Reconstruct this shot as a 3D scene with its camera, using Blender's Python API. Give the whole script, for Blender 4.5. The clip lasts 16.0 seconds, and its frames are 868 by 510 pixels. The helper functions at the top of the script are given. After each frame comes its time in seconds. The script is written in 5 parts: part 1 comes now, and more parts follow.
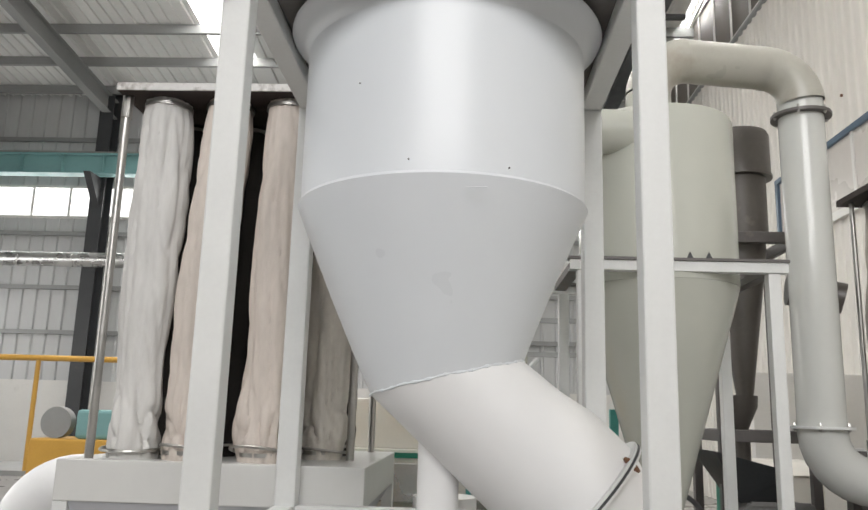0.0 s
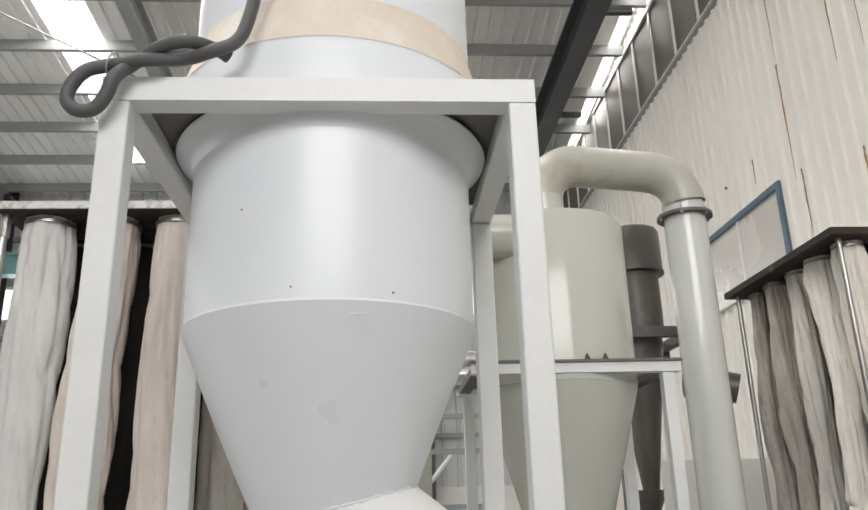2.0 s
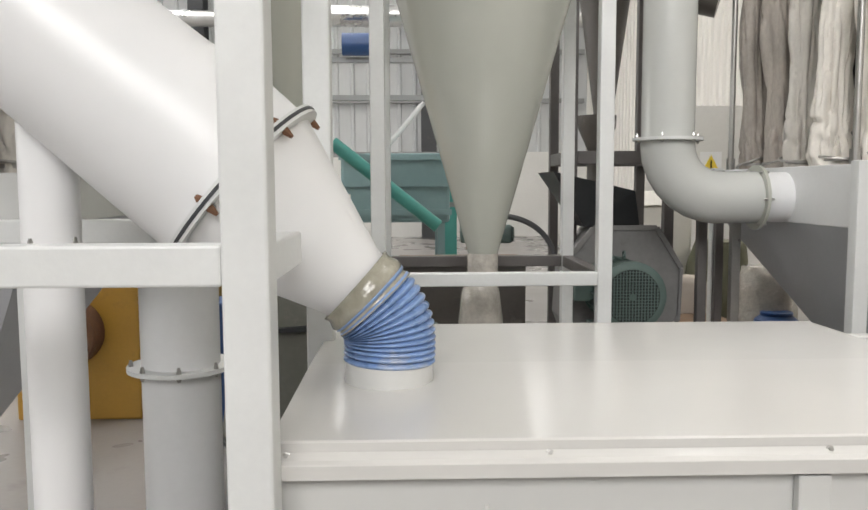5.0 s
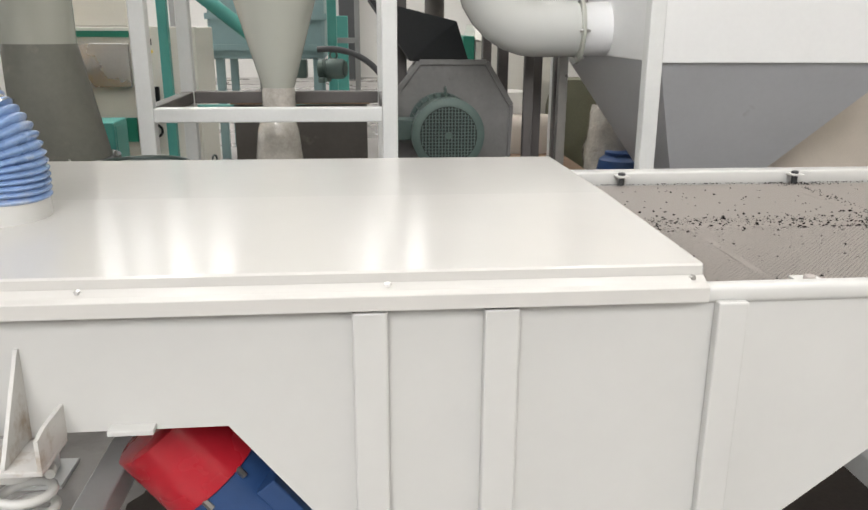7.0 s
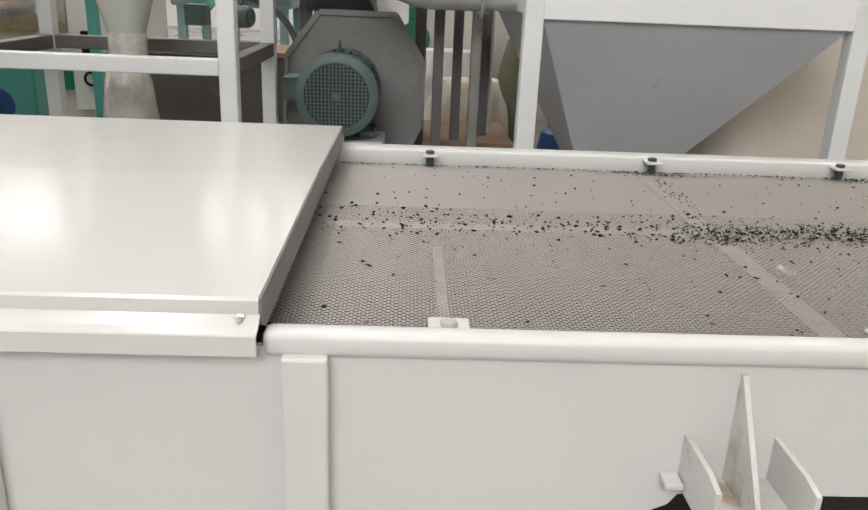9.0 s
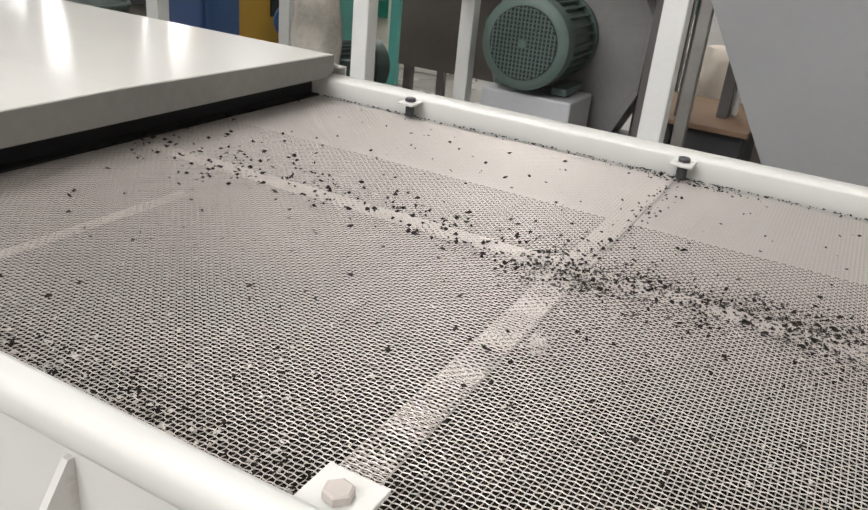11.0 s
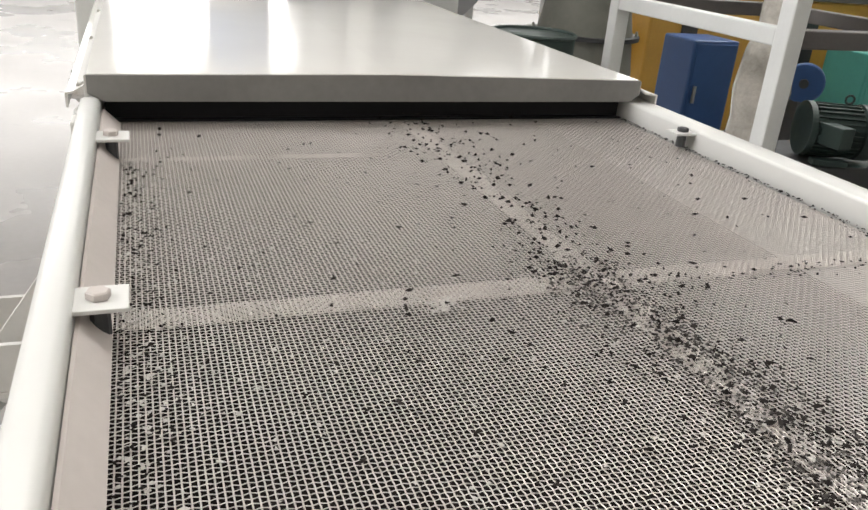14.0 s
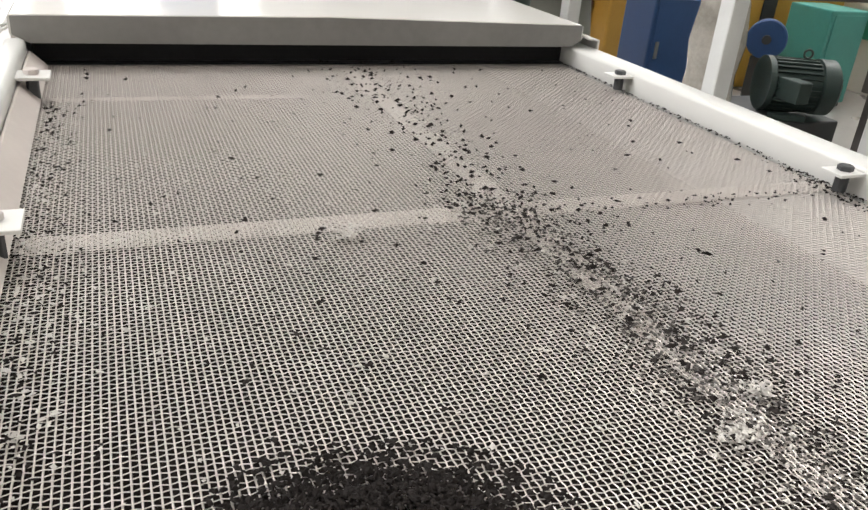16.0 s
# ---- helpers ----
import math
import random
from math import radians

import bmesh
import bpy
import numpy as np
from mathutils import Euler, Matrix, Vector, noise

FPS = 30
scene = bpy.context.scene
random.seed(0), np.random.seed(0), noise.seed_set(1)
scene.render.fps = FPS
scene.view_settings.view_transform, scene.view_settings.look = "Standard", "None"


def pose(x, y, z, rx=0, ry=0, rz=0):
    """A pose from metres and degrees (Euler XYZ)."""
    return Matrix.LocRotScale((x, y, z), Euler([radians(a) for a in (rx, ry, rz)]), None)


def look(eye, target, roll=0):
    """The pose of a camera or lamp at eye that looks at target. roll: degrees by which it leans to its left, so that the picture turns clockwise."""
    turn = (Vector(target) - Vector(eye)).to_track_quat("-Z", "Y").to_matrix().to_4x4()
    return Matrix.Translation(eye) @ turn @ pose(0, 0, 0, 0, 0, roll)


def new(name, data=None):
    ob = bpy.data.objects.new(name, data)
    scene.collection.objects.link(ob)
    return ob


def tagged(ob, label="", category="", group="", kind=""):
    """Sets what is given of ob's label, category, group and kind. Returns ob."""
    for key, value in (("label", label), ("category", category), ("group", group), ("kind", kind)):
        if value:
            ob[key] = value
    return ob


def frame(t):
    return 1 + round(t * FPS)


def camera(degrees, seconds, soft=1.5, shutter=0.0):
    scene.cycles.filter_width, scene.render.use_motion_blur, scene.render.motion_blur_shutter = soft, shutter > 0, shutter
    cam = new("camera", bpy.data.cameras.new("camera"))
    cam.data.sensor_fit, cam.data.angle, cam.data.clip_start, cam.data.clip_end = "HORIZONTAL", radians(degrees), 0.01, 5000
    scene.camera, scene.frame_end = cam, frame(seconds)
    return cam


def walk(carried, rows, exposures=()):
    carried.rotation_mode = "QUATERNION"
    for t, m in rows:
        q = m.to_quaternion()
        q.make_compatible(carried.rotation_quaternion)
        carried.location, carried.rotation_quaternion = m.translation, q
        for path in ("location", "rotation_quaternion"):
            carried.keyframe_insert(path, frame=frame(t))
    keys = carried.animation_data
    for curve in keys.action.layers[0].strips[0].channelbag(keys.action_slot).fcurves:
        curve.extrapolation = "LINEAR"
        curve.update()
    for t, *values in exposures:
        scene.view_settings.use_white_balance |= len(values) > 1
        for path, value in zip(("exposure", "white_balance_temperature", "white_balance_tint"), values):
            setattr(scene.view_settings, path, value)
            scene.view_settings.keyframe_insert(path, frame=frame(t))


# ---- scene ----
cam = camera(58.1, 16.0)
PATH = [
    (0, (-2.118, -2.111, 1.674), (-2.205, -0.152, 2.071), 1.6),
    (0.5, (-2.109, -2.14, 1.736), (-2.144, -0.21, 2.257), 0.7),
    (1, (-2.11, -2.162, 1.78), (-2.089, -0.256, 2.387), -0.3),
    (1.5, (-2.098, -2.165, 1.806), (-2.022, -0.272, 2.446), -1.1),
    (2, (-2.032, -2.123, 1.779), (-1.904, -0.224, 2.394), -1.6),
    (2.5, (-1.843, -2.029, 1.753), (-1.678, -0.106, 2.278), -1.5),
    (3, (-1.679, -1.926, 1.727), (-1.512, 0.027, 2.124), -1.1),
    (3.5, (-1.605, -1.735, 1.676), (-1.47, 0.245, 1.925), -0.7),
    (4, (-1.541, -1.631, 1.607), (-1.463, 0.366, 1.684), 0.2),
    (4.2, (-1.488, -1.571, 1.55), (-1.436, 0.428, 1.584), -0.3),
    (6.3, (-0.976, -1.343, 1.373), (-0.876, 0.589, 0.865), -0.0),
    (6.5, (-0.859, -1.345, 1.369), (-0.739, 0.579, 0.838), -0.0),
    (7, (-0.614, -1.304, 1.365), (-0.434, 0.606, 0.798), 0.3),
    (7.5, (-0.393, -1.173, 1.358), (-0.181, 0.725, 0.764), 0.9),
    (8, (-0.213, -1.034, 1.367), (-0.011, 0.859, 0.752), 1.5),
    (8.5, (0.014, -0.975, 1.345), (0.173, 0.916, 0.713), 2.0),
    (9, (0.176, -0.883, 1.322), (0.252, 1.003, 0.663), 2.4),
    (9.5, (0.322, -0.708, 1.325), (0.298, 1.171, 0.639), 2.8),
    (9.7, (0.4, -0.655, 1.32), (0.331, 1.218, 0.622), 3.2),
    (11.8, (1.334, -0.161, 1.26), (0.098, 1.147, 0.389), 6.6),
    (12, (1.35, -0.137, 1.254), (0.054, 1.107, 0.374), 6.9),
    (12.5, (1.364, -0.086, 1.243), (-0.009, 1.07, 0.362), 8.1),
    (13, (1.438, -0.023, 1.241), (-0.103, 0.928, 0.393), 6.4),
    (13.5, (1.542, 0.071, 1.252), (-0.11, 0.835, 0.422), 5.9),
    (14, (1.575, 0.102, 1.26), (-0.137, 0.774, 0.473), 4.8),
    (14.5, (1.597, 0.137, 1.253), (-0.13, 0.784, 0.481), 4.6),
    (15, (1.602, 0.144, 1.243), (-0.117, 0.796, 0.458), 4.7),
    (15.5, (1.618, 0.155, 1.228), (-0.082, 0.825, 0.414), 5.0),
    (16, (1.627, 0.172, 1.229), (-0.029, 0.89, 0.366), 5.1),
]
walk(cam, [(t, look(eye, target, roll)) for t, eye, target, roll in PATH],
     exposures=[(0, -0.07), (2.5, -0.07), (4.2, 0.05), (6.3, 0.36), (7.5, 0.42), (8.5, 0.28), (9.7, 0.24), (11.8, 0.5), (14, 0.47), (16, 0.66)])


# ---- world, sun and large lights ----
def build_world():
    w = bpy.data.worlds.new("sky")
    scene.world = w
    w.use_nodes = True
    nt = w.node_tree
    sky = nt.nodes.new("ShaderNodeTexSky")
    sky.sky_type, sky.sun_disc = "NISHITA", False
    sky.sun_elevation, sky.sun_rotation = radians(50), radians(200)
    nt.links.new(sky.outputs[0], nt.nodes["Background"].inputs[0])
    nt.nodes["Background"].inputs[1].default_value = 0.1


build_world()


def area(name, loc, rot, sx, sy, watts, colour=(1, 1, 1)):
    d = bpy.data.lights.new(name, "AREA")
    d.shape, d.size, d.size_y, d.energy, d.color = "RECTANGLE", sx, sy, watts, colour
    ob = new(name, d)
    ob.matrix_world = pose(*loc, *rot)
    return ob


DAY = (1.0, 0.973, 0.945)
ROOF_SLOPE = 0.095
SKYLIGHTS = [(-9.1, -8.05), (-4.6, -3.6), (3.06, 3.3)]


def roof_z(y):
    return 10.95 + ROOF_SLOPE * (20 - y)


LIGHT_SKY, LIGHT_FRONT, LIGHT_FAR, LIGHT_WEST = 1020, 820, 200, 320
for _a, _b in SKYLIGHTS:
    area("skylight_daylight", ((_a + _b) / 2, 7.0, roof_z(7) + 0.12), (-math.degrees(math.atan(ROOF_SLOPE)), 0, 0), _b - _a - 0.04, 22, LIGHT_SKY * (_b - _a), DAY)
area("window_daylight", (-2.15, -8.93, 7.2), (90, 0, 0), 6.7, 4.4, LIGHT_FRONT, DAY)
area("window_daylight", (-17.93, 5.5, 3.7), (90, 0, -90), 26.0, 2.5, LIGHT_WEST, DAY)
area("window_daylight", (-7.0, 20.12, 7.53), (90, 0, 180), 20.0, 0.94, LIGHT_FAR, DAY)


# ---- materials ----
def mat(name, base, rough=0.5, metal=0.0, var=0.12, scale=3.0, fine=60.0, bump=0.02, dirt=None, dirt_at=0.62, dirt_scale=2.0,
        coat=0.0, rvar=0.1, stretch=(1, 1, 1), piece=0.0):
    """Painted, bare or dusty surface: tint at two scales, uneven gloss, fine relief, patches of dirt."""
    m = bpy.data.materials.new(name)
    m.use_nodes = True
    nt = m.node_tree
    N, L = nt.nodes, nt.links
    b = N["Principled BSDF"]
    tc = N.new("ShaderNodeTexCoord")
    mp = N.new("ShaderNodeMapping")
    mp.inputs["Scale"].default_value = stretch
    L.new(tc.outputs["Object"], mp.inputs["Vector"])

    def noise_tex(s, detail, rough_=0.55):
        t = N.new("ShaderNodeTexNoise")
        t.inputs["Scale"].default_value, t.inputs["Detail"].default_value, t.inputs["Roughness"].default_value = s, detail, rough_
        L.new(mp.outputs[0], t.inputs["Vector"])
        return t

    big, small = noise_tex(scale, 4), noise_tex(fine, 3)
    mixn = N.new("ShaderNodeMath")
    mixn.operation = "MULTIPLY_ADD"
    mixn.inputs[1].default_value = 0.35
    L.new(small.outputs["Fac"], mixn.inputs[0])
    L.new(big.outputs["Fac"], mixn.inputs[2])
    ramp = N.new("ShaderNodeMapRange")
    ramp.inputs["From Min"].default_value, ramp.inputs["From Max"].default_value = 0.4, 0.95
    ramp.inputs["To Min"].default_value, ramp.inputs["To Max"].default_value = 1 - var, 1 + var * 0.6
    L.new(mixn.outputs[0], ramp.inputs["Value"])
    mul = N.new("ShaderNodeMix")
    mul.data_type, mul.blend_type = "RGBA", "MULTIPLY"
    mul.inputs["Factor"].default_value = 1.0
    mul.inputs["A"].default_value = (*base, 1)
    L.new(ramp.outputs[0], mul.inputs["B"])
    col = mul.outputs["Result"]
    if piece:
        info = N.new("ShaderNodeObjectInfo")
        pr = N.new("ShaderNodeMapRange")
        pr.inputs["To Min"].default_value, pr.inputs["To Max"].default_value = 1 - piece, 1 + piece
        L.new(info.outputs["Random"], pr.inputs["Value"])
        pm = N.new("ShaderNodeMix")
        pm.data_type, pm.blend_type = "RGBA", "MULTIPLY"
        pm.inputs["Factor"].default_value = 1.0
        L.new(col, pm.inputs["A"])
        L.new(pr.outputs[0], pm.inputs["B"])
        col = pm.outputs["Result"]
    if dirt:
        dn = noise_tex(dirt_scale, 6, 0.65)
        dr = N.new("ShaderNodeMapRange")
        dr.inputs["From Min"].default_value, dr.inputs["From Max"].default_value = dirt_at, dirt_at + 0.16
        L.new(dn.outputs["Fac"], dr.inputs["Value"])
        dm = N.new("ShaderNodeMix")
        dm.data_type = "RGBA"
        dm.inputs["B"].default_value = (*dirt, 1)
        L.new(dr.outputs[0], dm.inputs["Factor"])
        L.new(col, dm.inputs["A"])
        col = dm.outputs["Result"]
    L.new(col, b.inputs["Base Color"])
    rr = N.new("ShaderNodeMapRange")
    rr.inputs["From Min"].default_value, rr.inputs["From Max"].default_value = 0.3, 0.7
    rr.inputs["To Min"].default_value, rr.inputs["To Max"].default_value = max(0.03, rough - rvar), min(1, rough + rvar)
    L.new(big.outputs["Fac"], rr.inputs["Value"])
    L.new(rr.outputs[0], b.inputs["Roughness"])
    b.inputs["Metallic"].default_value = metal
    b.inputs["Coat Weight"].default_value = coat
    if bump:
        bp = N.new("ShaderNodeBump")
        bp.inputs["Strength"].default_value, bp.inputs["Distance"].default_value = 0.35, bump
        L.new(mixn.outputs[0], bp.inputs["Height"])
        L.new(bp.outputs[0], b.inputs["Normal"])
    return m


M = {
    "hopper": mat("light grey enamel paint", (0.72, 0.75, 0.78), 0.33, var=0.03, scale=1.6, fine=6, bump=0.008, rvar=0.06),
    "hopper_pipe": mat("off white enamel paint", (0.80, 0.80, 0.80), 0.32, var=0.03, scale=2.5, fine=9, bump=0.004, rvar=0.04, dirt=(0.62, 0.58, 0.53), dirt_at=0.70, dirt_scale=5),
    "primer": mat("beige primer band", (0.69, 0.61, 0.52), 0.6, var=0.14, scale=4, fine=50, bump=0.004, dirt=(0.72, 0.70, 0.67), dirt_at=0.58, dirt_scale=4),
    "cyclone": mat("grey green enamel paint", (0.50, 0.51, 0.455), 0.17, var=0.04, scale=1.3, fine=8, bump=0.003, rvar=0.04),
    "foot": mat("dusty dark grey green paint", (0.20, 0.20, 0.175), 0.5, var=0.2, scale=3, fine=40, bump=0.002, dirt=(0.3, 0.28, 0.24), dirt_at=0.62, dirt_scale=4),
    "stained": mat("grey green paint under brown dust", (0.43, 0.42, 0.37), 0.3, var=0.10, scale=2.0, fine=30, bump=0.002, rvar=0.05, dirt=(0.33, 0.285, 0.23), dirt_at=0.55, dirt_scale=1.6),
    "drop_pipe": mat("pale grey green enamel paint", (0.60, 0.61, 0.585), 0.16, var=0.03, scale=1.3, fine=9, bump=0.002, rvar=0.03, dirt=(0.50, 0.47, 0.42), dirt_at=0.72, dirt_scale=3),
    "frame": mat("white grey frame paint", (0.70, 0.71, 0.70), 0.42, var=0.07, scale=4, fine=60, bump=0.003, dirt=(0.5, 0.47, 0.43), dirt_at=0.72, dirt_scale=7),
    "worn_edge": mat("worn flaking white paint", (0.66, 0.65, 0.63), 0.6, var=0.2, scale=9, fine=60, bump=0.004, dirt=(0.16, 0.13, 0.115), dirt_at=0.5, dirt_scale=9),
    "frame_dark": mat("taupe frame paint and frame shade", (0.12, 0.11, 0.105), 0.5, var=0.2, scale=4, fine=60, bump=0.003, dirt=(0.20, 0.17, 0.15), dirt_at=0.64, dirt_scale=6),
    "cover": mat("cream enamel cover paint", (0.63, 0.62, 0.595), 0.17, var=0.03, scale=1.1, fine=3, bump=0.004, rvar=0.02),
    "sieve": mat("cream white enamel paint", (0.63, 0.63, 0.612), 0.3, var=0.04, scale=2.0, fine=25, bump=0.001, rvar=0.0),
    "bracket": mat("cream enamel paint with rusty grime", (0.60, 0.59, 0.57), 0.42, var=0.1, scale=6, fine=60, bump=0.003, dirt=(0.36, 0.29, 0.22), dirt_at=0.53, dirt_scale=11),
    "box": mat("pale grey enamel paint", (0.78, 0.785, 0.785), 0.4, var=0.05, scale=2, fine=40, bump=0.003),
    "grey_sheet": mat("mid grey sheet paint", (0.49, 0.50, 0.525), 0.42, var=0.08, scale=2, fine=40, bump=0.003, dirt=(0.2, 0.19, 0.18), dirt_at=0.68),
    "fan_lip_grey": mat("dusty grey fan paint and lip shade", (0.21, 0.205, 0.20), 0.5, var=0.2, scale=4, fine=50, bump=0.003, dirt=(0.11, 0.10, 0.09), dirt_at=0.6, dirt_scale=3),
    "dark_steel": mat("dark painted steel", (0.045, 0.047, 0.05), 0.5, var=0.2, scale=3, fine=50, bump=0.004, dirt=(0.10, 0.085, 0.07), dirt_at=0.62),
    "taupe": mat("dusty taupe steel", (0.095, 0.085, 0.075), 0.4, var=0.25, scale=3, fine=30, bump=0.004, dirt=(0.20, 0.175, 0.15), dirt_at=0.6, dirt_scale=4),
    "steel": mat("bare steel", (0.44, 0.43, 0.41), 0.36, 1.0, var=0.16, scale=6, fine=80, bump=0.002),
    "wire": mat("galvanised woven wire", (0.60, 0.56, 0.53), 0.36, 0.7, var=0.0, scale=3, fine=120, bump=0, rvar=0.0),
    "rust": mat("rusted steel", (0.20, 0.10, 0.055), 0.75, 0.2, var=0.4, scale=12, fine=90, bump=0.006, dirt=(0.35, 0.30, 0.25), dirt_at=0.6, dirt_scale=9),
    "rust_stain": mat("rust run stain", (0.36, 0.20, 0.09), 0.7, var=0.4, scale=8, fine=60, bump=0.001, dirt=(0.55, 0.46, 0.36), dirt_at=0.58, dirt_scale=6),
    "bag": mat("dusty grey filter cloth", (0.74, 0.705, 0.645), 0.6, var=0.2, scale=4, fine=60, bump=0.012, dirt=(0.27, 0.24, 0.21), dirt_at=0.55, dirt_scale=1.8, stretch=(1, 1, 0.5), piece=0.14),
    "bag_soot": mat("sooty brown filter cloth", (0.44, 0.40, 0.355), 0.65, var=0.35, scale=4, fine=60, bump=0.012, dirt=(0.16, 0.14, 0.12), dirt_at=0.52, dirt_scale=1.8, stretch=(1, 1, 0.5), piece=0.15),
    "bag_pale": mat("pale grey filter cloth", (0.66, 0.65, 0.63), 0.6, var=0.16, scale=6, fine=60, bump=0.012, dirt=(0.42, 0.385, 0.35), dirt_at=0.62, dirt_scale=2.4, stretch=(1, 1, 0.25), piece=0.06),
    "bag_warm": mat("pinkish beige filter cloth", (0.64, 0.575, 0.52), 0.6, var=0.2, scale=6, fine=60, bump=0.012, dirt=(0.38, 0.33, 0.29), dirt_at=0.58, dirt_scale=2.4, stretch=(1, 1, 0.25), piece=0.06),
    # Inner bags: the shade between the rows is put into this near-black colour.
    "bag_shaded": mat("shade darkened filter cloth", (0.035, 0.032, 0.03), 0.95, var=0.3, scale=3, fine=90, bump=0.01, piece=0.2),
    "plate": mat("dark bag plate steel", (0.05, 0.04, 0.037), 0.6, var=0.2, scale=4, fine=50, bump=0.004, dirt=(0.14, 0.12, 0.105), dirt_at=0.62, dirt_scale=6),
    "rubber": mat("black rubber crumb", (0.024, 0.020, 0.019), 0.65, var=0.4, scale=60, fine=300, bump=0, piece=0.4),
    "dust": mat("dark brown floor patch", (0.045, 0.036, 0.03), 0.9, var=0.4, scale=3, fine=80, bump=0.01, dirt=(0.10, 0.085, 0.07), dirt_at=0.6, dirt_scale=4),
    "dusty_rubber": mat("dusted rubber crumb", (0.11, 0.10, 0.093), 0.85, var=0.45, scale=60, fine=300, bump=0, piece=0.2),
    "fibre": mat("pale fibre fluff", (0.56, 0.54, 0.51), 0.95, var=0.3, scale=60, fine=300, bump=0.002),
    # Deck colour holds the shade of the cavity seen through the screen holes.
    "inside": mat("crumbed deck steel darkened for cavity shade", (0.010, 0.007, 0.006), 0.8, var=0.4, scale=8, fine=90, bump=0.006, dirt=(0.018, 0.014, 0.012), dirt_at=0.5, dirt_scale=14),
    "hose": mat("blue ribbed hose", (0.22, 0.34, 0.60), 0.32, var=0.3, scale=9, fine=60, bump=0.004, dirt=(0.55, 0.56, 0.58), dirt_at=0.55, dirt_scale=6, coat=0.2),
    "tape": mat("clear yellowed tape", (0.36, 0.34, 0.27), 0.14, var=0.4, scale=12, fine=40, bump=0.03, coat=0.6),
    "cable": mat("grey rubber cable", (0.085, 0.085, 0.088), 0.55, var=0.15, scale=9, fine=90, bump=0.004),
    "motor": mat("dusty green motor paint", (0.10, 0.145, 0.13), 0.5, var=0.2, scale=6, fine=60, bump=0.003, dirt=(0.18, 0.175, 0.155), dirt_at=0.58, dirt_scale=5),
    "motor_dark": mat("dark grille", (0.015, 0.02, 0.02), 0.6, var=0.2, bump=0),
    "teal": mat("teal machine paint", (0.08, 0.33, 0.29), 0.4, var=0.12, scale=4, fine=50, bump=0.003, dirt=(0.25, 0.27, 0.25), dirt_at=0.66),
    "green": mat("green machine paint", (0.02, 0.19, 0.13), 0.4, var=0.12, scale=4, fine=50, bump=0.003),
    "cream": mat("cream cabinet paint", (0.70, 0.68, 0.62), 0.4, var=0.06, scale=3, fine=50, bump=0.002, dirt=(0.5, 0.46, 0.4), dirt_at=0.68),
    "yellow": mat("orange yellow paint", (0.58, 0.33, 0.06), 0.42, var=0.14, scale=3, fine=50, bump=0.003, dirt=(0.3, 0.18, 0.06), dirt_at=0.64),
    "blue": mat("deep blue paint", (0.03, 0.08, 0.22), 0.4, var=0.15, scale=4, fine=50, bump=0.003, dirt=(0.1, 0.13, 0.2), dirt_at=0.64),
    "red": mat("red motor cap paint", (0.55, 0.02, 0.035), 0.3, var=0.12, scale=5, fine=50, bump=0.002),
    "black": mat("black plastic and recess shade", (0.015, 0.015, 0.016), 0.45, var=0.2, bump=0.001),
    "silver": mat("aluminium duct", (0.68, 0.68, 0.67), 0.3, 0.9, var=0.1, scale=3, fine=40, bump=0.004),
    "wall_cream": mat("cream cladding paint", (0.77, 0.745, 0.69), 0.5, var=0.07, scale=0.5, fine=8, bump=0.004, dirt=(0.45, 0.35, 0.25), dirt_at=0.72, dirt_scale=0.9, stretch=(1, 1, 0.25)),
    "wall_grey": mat("grey cladding paint", (0.54, 0.55, 0.55), 0.5, var=0.08, scale=0.5, fine=8, bump=0.004, dirt=(0.3, 0.29, 0.28), dirt_at=0.68, dirt_scale=0.8, stretch=(1, 1, 0.3)),
    "wall_white": mat("white plaster", (0.72, 0.71, 0.68), 0.8, var=0.08, scale=0.8, fine=20, bump=0.004, dirt=(0.5, 0.47, 0.43), dirt_at=0.66, dirt_scale=0.7),
    "roof": mat("roof sheet paint", (0.80, 0.80, 0.785), 0.5, var=0.08, scale=0.5, fine=8, bump=0.004, dirt=(0.5, 0.48, 0.46), dirt_at=0.66, dirt_scale=0.6),
    "roof_steel": mat("grey roof steel paint", (0.29, 0.295, 0.29), 0.5, var=0.12, scale=1, fine=20, bump=0.003, dirt=(0.2, 0.18, 0.16), dirt_at=0.66, dirt_scale=2),
    "crane": mat("teal crane girder paint", (0.20, 0.38, 0.38), 0.5, var=0.1, scale=1, fine=20, bump=0.003),
    "floor": mat("worn grey concrete", (0.29, 0.275, 0.262), 0.3, var=0.16, scale=0.9, fine=30, bump=0.003, dirt=(0.14, 0.13, 0.122), dirt_at=0.6, dirt_scale=1.4),
    "win_frame": mat("blue window frame paint", (0.09, 0.14, 0.20), 0.4, var=0.1, scale=3, fine=40, bump=0.002),
    "win_white": mat("white window frame paint", (0.72, 0.71, 0.68), 0.4, var=0.08, scale=3, fine=40, bump=0.002),
    "wood": mat("worn plywood", (0.24, 0.15, 0.09), 0.6, var=0.25, scale=4, fine=50, bump=0.003, stretch=(0.2, 2, 1)),
    "sack": mat("woven beige sack", (0.62, 0.56, 0.49), 0.85, var=0.12, scale=3, fine=160, bump=0.006, dirt=(0.42, 0.33, 0.25), dirt_at=0.64, dirt_scale=2),
    "film": mat("crumpled plastic film", (0.50, 0.47, 0.42), 0.2, var=0.35, scale=9, fine=60, bump=0.02, coat=0.4),
